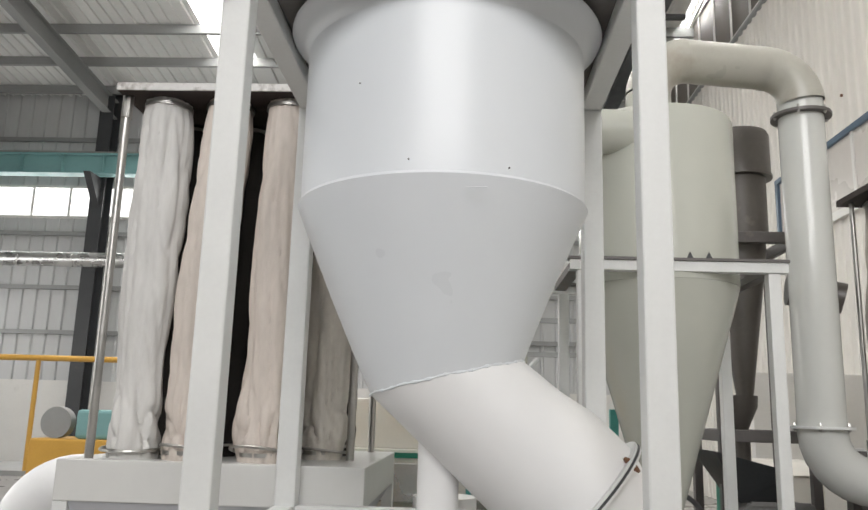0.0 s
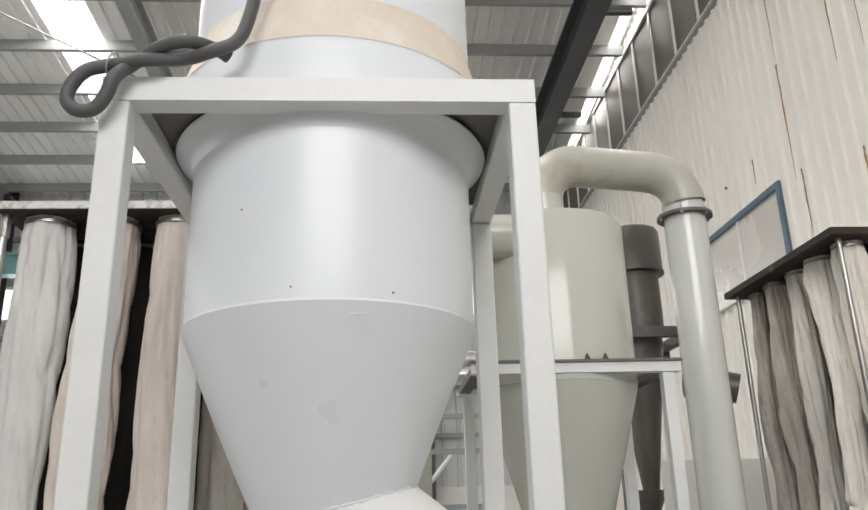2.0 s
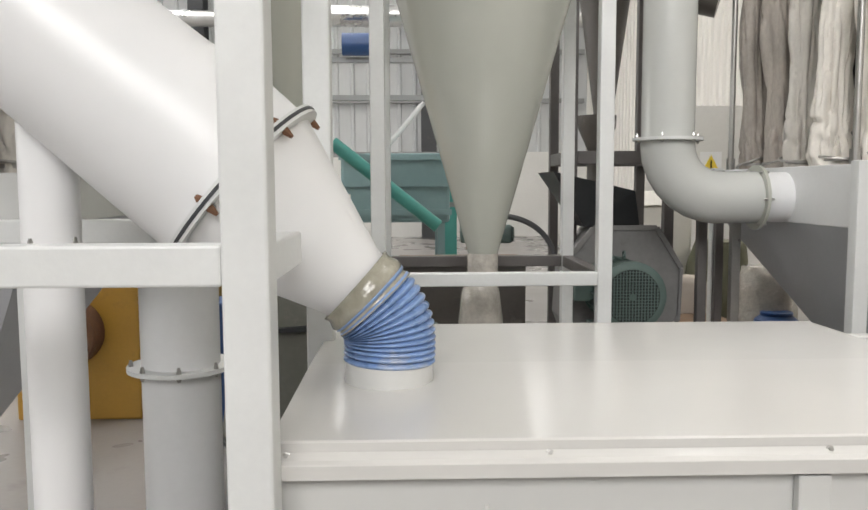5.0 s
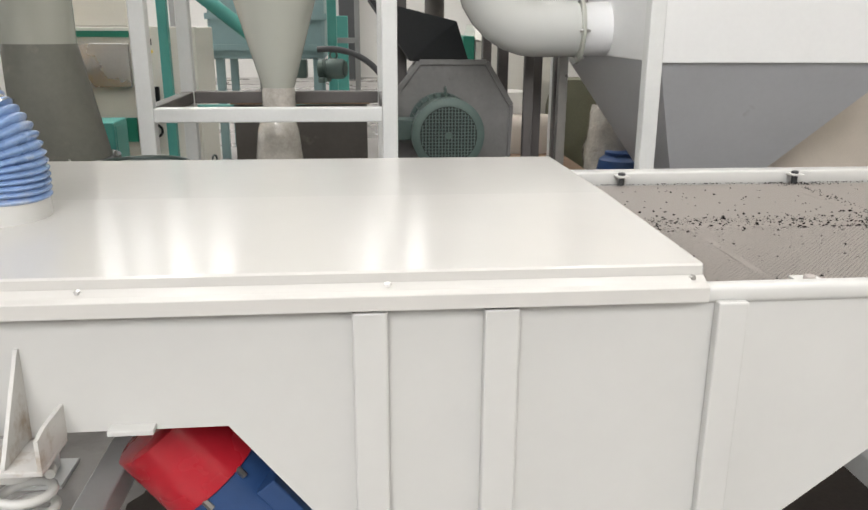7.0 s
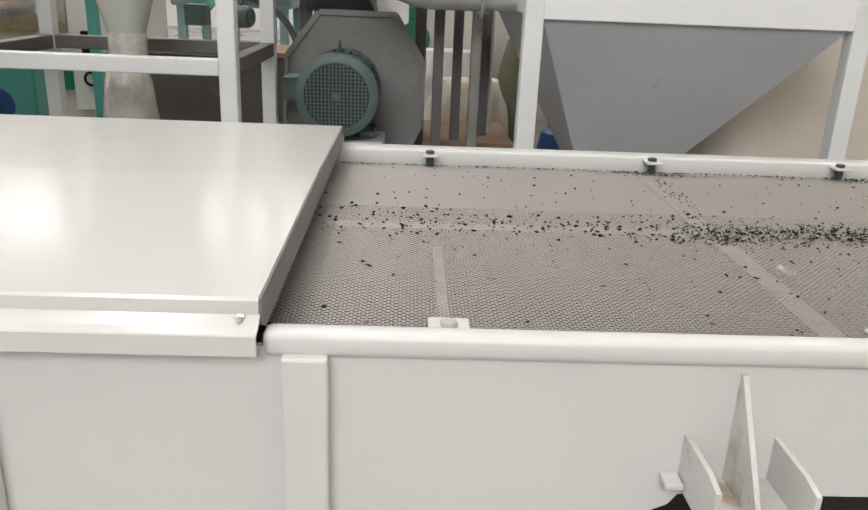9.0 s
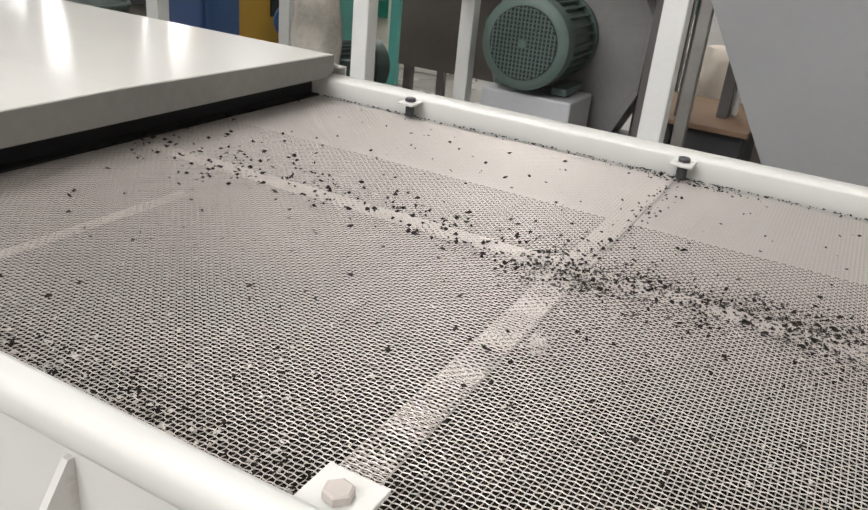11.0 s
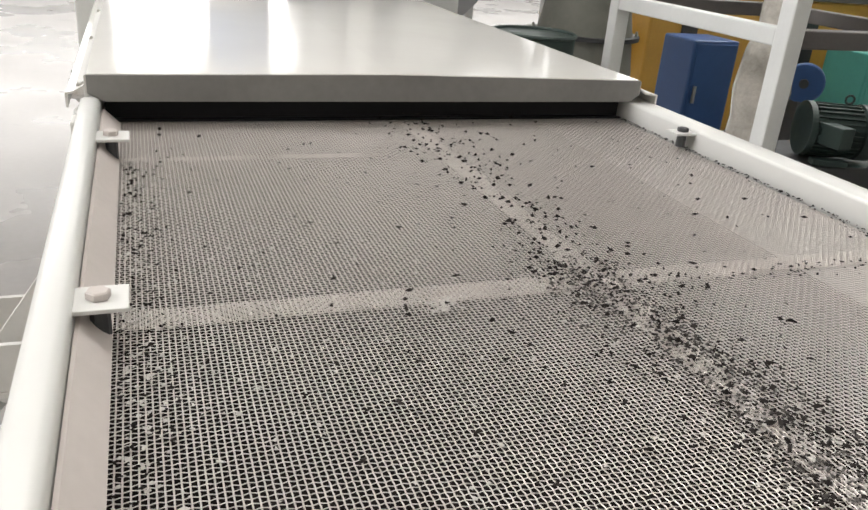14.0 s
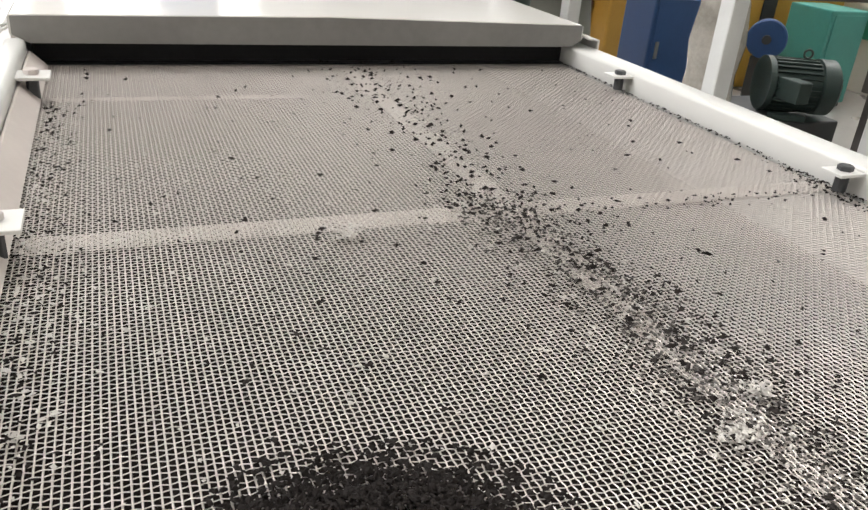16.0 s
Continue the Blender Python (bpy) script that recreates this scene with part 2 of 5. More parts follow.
    "olive": mat("olive sack cloth", (0.17, 0.17, 0.115), 0.8, var=0.25, scale=5, fine=90, bump=0.008),
    "pale_teal": mat("pale teal paint", (0.22, 0.33, 0.34), 0.5, var=0.1, scale=1, fine=20, bump=0.003),
    "strip": mat("worn pinkish strip", (0.50, 0.455, 0.43), 0.55, var=0.12, scale=8, fine=60, bump=0.002, dirt=(0.42, 0.38, 0.35), dirt_at=0.64, dirt_scale=9),
    "motor_deep": mat("dark green motor paint", (0.03, 0.05, 0.045), 0.45, var=0.2, scale=6, fine=60, bump=0.003),
    "sign_yellow": mat("yellow sign print", (0.8, 0.6, 0.05), 0.4, var=0.03, bump=0),
    "sign_red": mat("red sign print", (0.6, 0.05, 0.04), 0.4, var=0.03, bump=0),
    "sign_white": mat("white sign print", (0.8, 0.8, 0.8), 0.4, var=0.03, bump=0),
}


for _n in ("inside", "rubber", "black", "bag_shaded", "plate"):
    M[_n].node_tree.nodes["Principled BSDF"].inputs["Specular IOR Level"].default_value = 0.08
# Opaque panes: the dim interior and pale daylight they show are put in colour.
M["glass_dark"] = mat("opaque dark window glass", (0.15, 0.13, 0.11), 0.5, var=0.2, scale=0.8, fine=12, bump=0)
M["glass_pale"] = mat("opaque pale window glass", (0.62, 0.585, 0.545), 0.25, var=0.08, scale=0.6, fine=8, bump=0)



def glow_mat(name, colour, strength):
    m = bpy.data.materials.new(name)
    m.use_nodes = True
    b = m.node_tree.nodes["Principled BSDF"]
    b.inputs["Base Color"].default_value = (0, 0, 0, 1)
    b.inputs["Emission Color"].default_value = (*colour, 1)
    b.inputs["Emission Strength"].default_value = strength
    return m


M["daylight"] = glow_mat("bright overcast sky", (1.0, 0.99, 0.97), 1.8)

# ---- building blocks ----
BASE = {}


def thing(name, base, label, category, group="", kind=""):
    ob = tagged(new(name), label, category, group, kind)
    ob.location = base
    ob.empty_display_size = 0.1
    BASE[ob] = Vector(base)
    return ob


def part(name, bm, material, parent, label="", smooth=None):
    """Links a bmesh, drawn in world coordinates, as one mesh under a thing or a part."""
    base = BASE[parent]
    bmesh.ops.translate(bm, verts=bm.verts, vec=-base)
    bmesh.ops.recalc_face_normals(bm, faces=bm.faces)
    me = bpy.data.meshes.new(name)
    bm.to_mesh(me)
    bm.free()
    me.materials.append(M[material])
    if smooth:
        me.shade_smooth()
        me.set_sharp_from_angle(angle=radians(smooth))
    ob = new(name, me)
    ob.parent = parent
    BASE[ob] = base
    return tagged(ob, label)


def solo(name, bm, material, base, label, category, group="", kind="", smooth=None):
    """A thing that is one mesh."""
    bmesh.ops.translate(bm, verts=bm.verts, vec=-Vector(base))
    bmesh.ops.recalc_face_normals(bm, faces=bm.faces)
    me = bpy.data.meshes.new(name)
    bm.to_mesh(me)
    bm.free()
    me.materials.append(M[material])
    if smooth:
        me.shade_smooth()
        me.set_sharp_from_angle(angle=radians(smooth))
    ob = new(name, me)
    ob.location = base
    BASE[ob] = Vector(base)
    return tagged(ob, label, category, group, kind)


def box(bm, x0, y0, z0, x1, y1, z1, bevel=0.0, turn=None):
    m = Matrix.LocRotScale(((x0 + x1) / 2, (y0 + y1) / 2, (z0 + z1) / 2), turn, (abs(x1 - x0), abs(y1 - y0), abs(z1 - z0)))
    r = bmesh.ops.create_cube(bm, size=1, matrix=m)
    if bevel:
        edges = list({e for v in r["verts"] for e in v.link_edges})
        bmesh.ops.bevel(bm, geom=edges, offset=bevel, segments=2, affect="EDGES", profile=0.5)
    return bm


def B(*a, **k):
    return box(bmesh.new(), *a, **k)


def bar(bm, p, q, w, h, bevel=0.004, up=(0, 0, 1)):
    """A square tube of width w and height h from p to q."""
    p, q = Vector(p), Vector(q)
    d = (q - p).normalized()
    u = Vector(up)
    if abs(d.dot(u)) > 0.95:
        u = Vector((0, 1, 0))
    s = d.cross(u).normalized()
    u = s.cross(d)
    m = Matrix((s, d, u)).transposed().to_4x4()
    m.translation = (p + q) / 2
    r = bmesh.ops.create_cube(bm, size=1, matrix=m @ Matrix.Diagonal((w, (q - p).length, h, 1)))
    if bevel:
        bmesh.ops.bevel(bm, geom=list({e for v in r["verts"] for e in v.link_edges}), offset=bevel, segments=2, affect="EDGES", profile=0.5)
    return bm


def BAR(*a, **k):
    return bar(bmesh.new(), *a, **k)


def rings(bm, loops, close_ends=(True, True)):
    """Skins a list of vertex loops of equal length."""
    vs = [[bm.verts.new(p) for p in loop] for loop in loops]
    n = len(vs[0])
    for a, b in zip(vs, vs[1:]):
        for i in range(n):
            bm.faces.new((a[i], a[(i + 1) % n], b[(i + 1) % n], b[i]))
    if close_ends[0]:
        bm.faces.new(vs[0][::-1])
    if close_ends[1]:
        bm.faces.new(vs[-1])
    return bm


def tube(bm, pts, radius, n=20, caps=(True, True)):
    """A round tube along pts; radius is one number or one for each point."""
    pts = [Vector(p) for p in pts]
    rad = radius if isinstance(radius, (list, tuple)) else [radius] * len(pts)
    loops, side = [], None
    for i, p in enumerate(pts):
        d = (pts[min(i + 1, len(pts) - 1)] - pts[max(i - 1, 0)]).normalized()
        if side is None:
            side = d.orthogonal().normalized()
        side = (side - d * side.dot(d)).normalized()
        other = d.cross(side)
        loops.append([p + rad[i] * (math.cos(a) * side + math.sin(a) * other) for a in (2 * math.pi * k / n for k in range(n))])
    return rings(bm, loops, caps)


def T(*a, **k):
    return tube(bmesh.new(), *a, **k)


def lathe(bm, cx, cy, profile, n=48, caps=(True, True)):
    """A solid of revolution about a vertical axis; profile is a list of (radius, z)."""
    return rings(bm, [[(cx + r * math.cos(2 * math.pi * k / n), cy + r * math.sin(2 * math.pi * k / n), z) for k in range(n)] for r, z in profile], caps)


def LA(*a, **k):
    return lathe(bmesh.new(), *a, **k)


def arc(c, r, a0, a1, u, v, n=12):
    """Points on an arc about c in the plane of u and v, angles in degrees."""
    c, u, v = Vector(c), Vector(u), Vector(v)
    return [c + r * (math.cos(radians(a0 + (a1 - a0) * k / n)) * u + math.sin(radians(a0 + (a1 - a0) * k / n)) * v) for k in range(n + 1)]


def prism(bm, pts, axis, lo, hi):
    """Extrudes a polygon given in the two other axes along axis."""
    def put(p, w):
        p = list(p)
        p.insert(axis, w)
        return bm.verts.new(p)
    a, b = [put(p, lo) for p in pts], [put(p, hi) for p in pts]
    n = len(pts)
    bm.faces.new(a[::-1])
    bm.faces.new(b)
    for i in range(n):
        bm.faces.new((a[i], a[(i + 1) % n], b[(i + 1) % n], b[i]))
    return bm


def P(*a):
    return prism(bmesh.new(), *a)


def flange(parent, name, c, d, r, thick, material, bolts=6, gasket=False, bolt_material="steel"):
    """A pair of bolted flange rings about c, facing along d, with bolts as sub-parts."""
    c, d = Vector(c), Vector(d).normalized()
    ring = part(name, T([c - d * thick, c - d * 0.001, c + d * 0.001, c + d * thick], [r, r, r, r], n=40), material, parent, smooth=40)
    s = d.orthogonal().normalized()
    o = d.cross(s)
    if gasket:
        part("gasket", T([c - d * thick * 0.35, c + d * thick * 0.35], r + 0.002, n=40), "dark_steel", ring)
    for k in range(bolts):
        a = 2 * math.pi * (k + 0.3) / bolts
        p = c + (r - 0.015) * (math.cos(a) * s + math.sin(a) * o)
        part("bolt", T([p - d * (thick + 0.014), p - d * (thick + 0.004), p + d * (thick + 0.004), p + d * (thick + 0.022)], [0.005, 0.010, 0.010, 0.005], n=6), bolt_material, ring)
    return ring


# ---- the hall: floor, walls, roof ----
X_WALL, Y_FAR, X_LEFT, Y_FRONT = 3.4, 20.0, -18.0, -9.0


def slab_with_ribs(bm, flat, rects, pitch, depth, rib):
    """Cladding: rects (u0, z0, u1, z1) as slabs, with upright trapezoid ribs; flat maps (u, out, z) to the world."""
    def quad_prism(pts, z0, z1):
        a = [bm.verts.new(flat(u, o, z0)) for u, o in pts]
        b = [bm.verts.new(flat(u, o, z1)) for u, o in pts]
        n = len(pts)
        bm.faces.new(a[::-1])
        bm.faces.new(b)
        for i in range(n):
            bm.faces.new((a[i], a[(i + 1) % n], b[(i + 1) % n], b[i]))
    for u0, z0, u1, z1 in rects:
        quad_prism([(u0, 0), (u1, 0), (u1, -0.1), (u0, -0.1)], z0, z1)
        k = math.ceil(u0 / pitch)
        while k * pitch < u1 - rib:
            u = k * pitch
            if u > u0 + rib:
                quad_prism([(u - rib, 0.0), (u + rib, 0.0), (u + rib * 0.5, depth), (u - rib * 0.5, depth)], z0 + 0.002, z1 - 0.002)
            k += 1
    return bm


def build_hall():
    flo = solo("floor", B(X_LEFT - 1, Y_FRONT - 1, -0.2, X_WALL + 1, Y_FAR + 1, 0.0), "floor", (0, 0, 0), "worn grey concrete workshop floor with stains", "floor", kind="structure")
    top = roof_z(Y_FRONT) + 0.5
    # cream wall beside the machines, with an upper band of windows and a lower window
    rects = [(Y_FRONT, 0, 7.45, 9.5), (Y_FRONT, 9.5, 8.0, 11.4), (7.45, 0, 11.6, 4.7), (7.45, 5.92, 11.6, 9.5), (11.6, 0, Y_FAR, 9.5), (Y_FRONT, 11.4, Y_FAR, 11.75)]
    w = solo("wall_east", slab_with_ribs(bmesh.new(), lambda u, o, z: (X_WALL - o, u, z), rects, 0.26, 0.035, 0.05), "wall_cream", (X_WALL, 5, 0), "cream ribbed cladding wall with rust streaks", "wall", kind="structure")
    # rust streaks under the fixings
    for y, z0, z1, wd, out in ((7.0, 5.75, 7.45, 0.04, 0.038), (6.99, 7.5, 9.3, 0.03, 0.038), (6.90, 4.95, 5.85, 0.035, 0.008), (5.705, 6.7, 7.7, 0.03, 0.038), (5.61, 5.15, 5.55, 0.04, 0.008),
                               (5.19, 6.6, 8.8, 0.025, 0.038), (4.41, 6.2, 7.2, 0.03, 0.038), (8.045, 6.1, 6.5, 0.035, 0.038)):
        n, wd = 9, wd * 1.35
        edge = [(y + wd * 0.5 * (1 - k / n) ** 0.5 * (0.7 + 0.3 * math.sin(5 * k + y)), z1 - (z1 - z0) * k / n) for k in range(n + 1)]
        back = [(y - wd * 0.5 * (1 - k / n) ** 0.5 * (0.7 + 0.3 * math.sin(3 * k + z1)) - 0.001, z1 - (z1 - z0) * k / n) for k in range(n, -1, -1)]
        part("rust_streak", P(edge + back, 0, X_WALL - out, X_WALL - out + 0.003), "rust_stain", w, "rust streak")
    for k in range(12):
        y, z = 3.2 + (k * 1.37) % 6.5, 6.2 + (k * 0.83) % 3.6
        part("fixing_bolt", T([(X_WALL - 0.002, y, z), (X_WALL - 0.03, y, z)], 0.022, n=8), "rust", w)
    for i, (y0, z0, y1, z1, frame_m, n) in enumerate(((8.0, 9.5, Y_FAR, 11.4, "win_white", 11), (7.45, 4.7, 11.6, 5.92, "win_frame", 3))):
        win = thing("window_%d" % (i + 1), (X_WALL, y0, z0), "window band with opaque toned panes and painted steel frame", "window", kind="structure")
        bm = bmesh.new()
        for a, b, c, d in ((y0, z1 - 0.09, y1, z1), (y0, z0 + 0.09, y0 + 0.09, z1 - 0.09), (y1 - 0.09, z0 + 0.09, y1, z1 - 0.09)):
            box(bm, X_WALL - 0.05, a, b, X_WALL + 0.06, c, d)
        part("window_frame", bm, frame_m, win)
        part("bottom_rail", B(X_WALL - 0.05, y0, z0, X_WALL + 0.06, y1, z0 + 0.09), "win_white", win)
        for k in range(1, n):
            y = y0 + (y1 - y0) * k / n
            part("mullion", B(X_WALL - 0.03, y - 0.03, z0 + 0.09, X_WALL + 0.05, y + 0.03, z1 - 0.09), "win_white", win)
        for k in range(n):
            a, b = y0 + (y1 - y0) * k / n + 0.03, y0 + (y1 - y0) * (k + 1) / n - 0.03
            part("pane", B(X_WALL + 0.0, a, z0 + 0.05, X_WALL + 0.008, b, z1 - 0.05), "glass_pale" if i else "glass_dark", win)
        # weather board below the band
        part("sill", B(X_WALL - 0.09, y0, z0 - 0.06, X_WALL - 0.002, y1, z0 - 0.004), "roof_steel" if i == 0 else "win_white", win)
    # far wall with a window strip
    rects = [(X_LEFT, 2.3, X_WALL, 7.05), (X_LEFT, 8.05, X_WALL, 11.3)]
    wf = solo("wall_north", slab_with_ribs(bmesh.new(), lambda u, o, z: (u, Y_FAR - o, z), rects, 0.42, 0.05, 0.06), "wall_grey", (-7, Y_FAR, 0), "grey ribbed cladding wall", "wall", kind="structure")
    part("plinth", B(X_LEFT, Y_FAR - 0.05, 0, X_WALL, Y_FAR + 0.1, 2.3), "wall_white", wf, "white plastered plinth")
    win = thing("window_3", (-7, Y_FAR, 7.05), "long strip window with white frame", "window", kind="structure")
    for z in (7.08, 8.02):
        part("window_frame", B(X_LEFT, Y_FAR - 0.04, z - 0.04, X_WALL, Y_FAR + 0.06, z + 0.04), "win_white", win)
    for k in range(19):
        x = X_LEFT + 0.6 + 1.13 * k
        part("mullion", B(x - 0.035, Y_FAR - 0.03, 7.12, x + 0.035, Y_FAR + 0.05, 7.98), "win_white", win)
    # columns, girts, crane girder and duct before the far wall
    for x in (-12.9, -6.9, -0.9):
        c = thing("column", (x, Y_FAR - 0.4, 0), "dark grey steel column of the hall", "column", "hall columns", "structure")
        part("web", B(x - 0.02, Y_FAR - 0.62, 0, x + 0.02, Y_FAR - 0.2, 10.9), "dark_steel", c)
        for yy in (Y_FAR - 0.66, Y_FAR - 0.18):
            part("column_flange", B(x - 0.2, yy, 0, x + 0.2, yy + 0.03, 10.9), "dark_steel", c)
        part("bracket", P([(Y_FAR - 0.63, 8.1), (Y_FAR - 1.4, 8.1), (Y_FAR - 0.63, 7.2)], 0, x - 0.1, x + 0.1), "dark_steel", c)
    g = thing("crane_girder", (-7, Y_FAR - 1.0, 8.1), "teal painted crane runway girder", "girder", kind="structure")
    part("web", B(X_LEFT, Y_FAR - 1.02, 8.14, X_WALL - 0.2, Y_FAR - 0.98, 8.66), "crane", g)
    for z in (8.1, 8.66):
        part("girder_flange", B(X_LEFT, Y_FAR - 1.2, z, X_WALL - 0.2, Y_FAR - 0.8, z + 0.04), "crane", g)
    for k in range(18):
        x = X_LEFT + 0.6 + 1.2 * k
        part("stiffener", B(x, Y_FAR - 1.17, 8.14, x + 0.02, Y_FAR - 1.02, 8.66), "crane", g)
    part("rail", B(X_LEFT, Y_FAR - 1.05, 8.7, X_WALL - 0.2, Y_FAR - 0.95, 8.8), "steel", g)
    for z in (9.4, 6.5, 4.9, 3.6):
        solo("girt", B(X_LEFT, Y_FAR - 0.17, z, X_WALL - 0.1, Y_FAR - 0.055, z + 0.12), "roof_steel", (-7, Y_FAR - 0.1, z), "grey steel wall girt", "girt", "wall girts", "structure")
    d = thing("duct", (-10, 18.6, 5.7), "silver sheet metal duct along the far wall", "duct", kind="structure")
    part("pipe", T([(X_LEFT, 18.6, 5.55), (X_WALL - 0.3, 18.6, 5.55)], 0.2, n=24), "silver", d, smooth=40)
    for k in range(14):
        part("seam_ring", T([(X_LEFT + 1.5 * k + 0.5, 18.6, 5.55), (X_LEFT + 1.5 * k + 0.56, 18.6, 5.55)], 0.215, n=24), "silver", d)
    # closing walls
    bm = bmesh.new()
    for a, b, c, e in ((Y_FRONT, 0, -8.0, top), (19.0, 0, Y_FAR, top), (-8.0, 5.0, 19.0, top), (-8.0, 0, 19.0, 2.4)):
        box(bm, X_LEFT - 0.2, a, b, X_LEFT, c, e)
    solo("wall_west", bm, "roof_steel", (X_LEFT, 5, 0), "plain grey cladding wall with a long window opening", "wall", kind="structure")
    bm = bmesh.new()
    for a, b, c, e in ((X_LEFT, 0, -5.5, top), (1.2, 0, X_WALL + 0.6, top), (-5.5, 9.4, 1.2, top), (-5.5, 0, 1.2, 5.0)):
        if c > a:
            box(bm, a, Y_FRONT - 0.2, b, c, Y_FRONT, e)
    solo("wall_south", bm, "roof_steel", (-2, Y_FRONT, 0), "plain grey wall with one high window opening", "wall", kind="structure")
    # roof: ribbed sheets between the rooflight strips, purlins and rafters
    bm = bmesh.new()
    edges = [X_LEFT] + [e for s in SKYLIGHTS for e in s] + [X_WALL + 0.1]
    def roof_strip(x0, x1, y0, y1):
        vs = [(x0, y0), (x1, y0), (x1, y1), (x0, y1)]
        a = [bm.verts.new((x, y, roof_z(y))) for x, y in vs]
        b = [bm.verts.new((x, y, roof_z(y) + 0.06)) for x, y in vs]
        bm.faces.new(a[::-1])
        bm.faces.new(b)
        for i in range(4):
            bm.faces.new((a[i], a[(i + 1) % 4], b[(i + 1) % 4], b[i]))
        k = math.ceil(x0 / 0.3)
        while k * 0.3 < x1 - 0.06:
            u = k * 0.3
            if u > x0 + 0.06:
                q = [(u - 0.05, 0), (u + 0.05, 0), (u + 0.028, -0.045), (u - 0.028, -0.045)]
                c = [bm.verts.new((x, y0, roof_z(y0) + o)) for x, o in q]
                d2 = [bm.verts.new((x, y1, roof_z(y1) + o)) for x, o in q]
                bm.faces.new(c[::-1])
                bm.faces.new(d2)
                for i in range(4):
                    bm.faces.new((c[i], c[(i + 1) % 4], d2[(i + 1) % 4], d2[i]))
            k += 1
    for x0, x1 in zip(edges[0::2], edges[1::2]):
        roof_strip(x0, x1, Y_FRONT, Y_FAR + 0.1)
    for x0, x1 in SKYLIGHTS:
        roof_strip(x0, x1, Y_FRONT, -4.0)
        roof_strip(x0, x1, 18.0, Y_FAR + 0.1)
    solo("ceiling", bm, "roof", (-7, 5, 12), "grey ribbed steel roof sheets", "ceiling", kind="structure")
    for k in range(15):
        y = 19.3 - 1.6 * k
        if y < -4:
            break
        z = roof_z(y) - 0.05
        p = thing("purlin", (-7, y, z - 0.22), "grey steel roof purlin", "purlin", "roof purlins", "structure")
        part("web", B(X_LEFT, y - 0.01, z - 0.22, X_WALL, y + 0.01, z), "roof_steel", p)
        part("lower_flange", B(X_LEFT, y - 0.01, z - 0.24, X_WALL, y + 0.09, z - 0.22), "roof_steel", p)
    for x in (-12.9, -6.9, -0.9):
        r = thing("rafter", (x, 6, roof_z(6) - 0.8), "grey steel roof rafter", "rafter", "roof rafters", "structure")
        for o, h, wd in ((-0.32, 0.03, 0.26), (-0.34, 0.5, 0.03), (-0.84, 0.03, 0.26)):
            bm = bmesh.new()
            vs = [(x - wd / 2, Y_FRONT), (x + wd / 2, Y_FRONT), (x + wd / 2, Y_FAR - 0.2), (x - wd / 2, Y_FAR - 0.2)]
            a = [bm.verts.new((u, v, roof_z(v) + o - h)) for u, v in vs]
            b = [bm.verts.new((u, v, roof_z(v) + o)) for u, v in vs]
            bm.faces.new(a[::-1])
            bm.faces.new(b)
            for i in range(4):
                bm.faces.new((a[i], a[(i + 1) % 4], b[(i + 1) % 4], b[i]))
            part("web" if wd < 0.1 else "rafter_flange", bm, "roof_steel", r)
    for p, q in (((-12.9, 14, 11.0), (-7.2, 8.2, 11.6)), ((-12.9, 8, 11.6), (-7.2, 13.8, 11.0))):
        solo("tie_rod", T([p, q], 0.018, n=6), "roof_steel", p, "thin steel roof tie rod", "tie rod", "roof tie rods", "structure")


build_hall()


def build_side_girder():
    g = thing("crane_girder", (1.8, 6, 10.2), "dark grey crane runway girder beside the cream wall", "girder", kind="structure")
    part("web", B(1.78, Y_FRONT, 10.2, 1.82, Y_FAR - 1.3, 10.85), "dark_steel", g)
    for z in (10.16, 10.85):
        part("girder_flange", B(1.6, Y_FRONT, z, 2.0, Y_FAR - 1.3, z + 0.04), "dark_steel", g)
    for k in range(5):
        y = 2.0 + 4 * k
        part("bracket_arm", B(2.01, y, 10.4, 2.6, y + 0.12, 10.5), "dark_steel", g)


def build_sky_backdrops():
    """Bright sky outside the openings."""
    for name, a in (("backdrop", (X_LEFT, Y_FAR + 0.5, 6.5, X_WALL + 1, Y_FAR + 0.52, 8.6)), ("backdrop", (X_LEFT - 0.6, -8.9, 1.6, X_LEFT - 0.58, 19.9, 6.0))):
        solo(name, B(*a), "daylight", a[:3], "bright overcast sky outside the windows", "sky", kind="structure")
    for x0, x1 in SKYLIGHTS:
        bm = bmesh.new()
        vs = [(x0 - 0.8, -5.0), (x1 + 0.8, -5.0), (x1 + 0.8, 19.0), (x0 - 0.8, 19.0)]
        bm.faces.new([bm.verts.new((x, y, roof_z(y) + 0.4)) for x, y in vs])
        solo("backdrop", bm, "daylight", (x0, 7, 12), "bright overcast sky over the rooflight", "sky", kind="structure")


build_sky_backdrops()
build_side_girder()

# ---- the hopper and its stand ----
HX, HY = -2.207, 0.443
SX0, SX1, SY0, SY1 = -2.828, -1.585, -0.107, 0.993
TUBE = 0.08


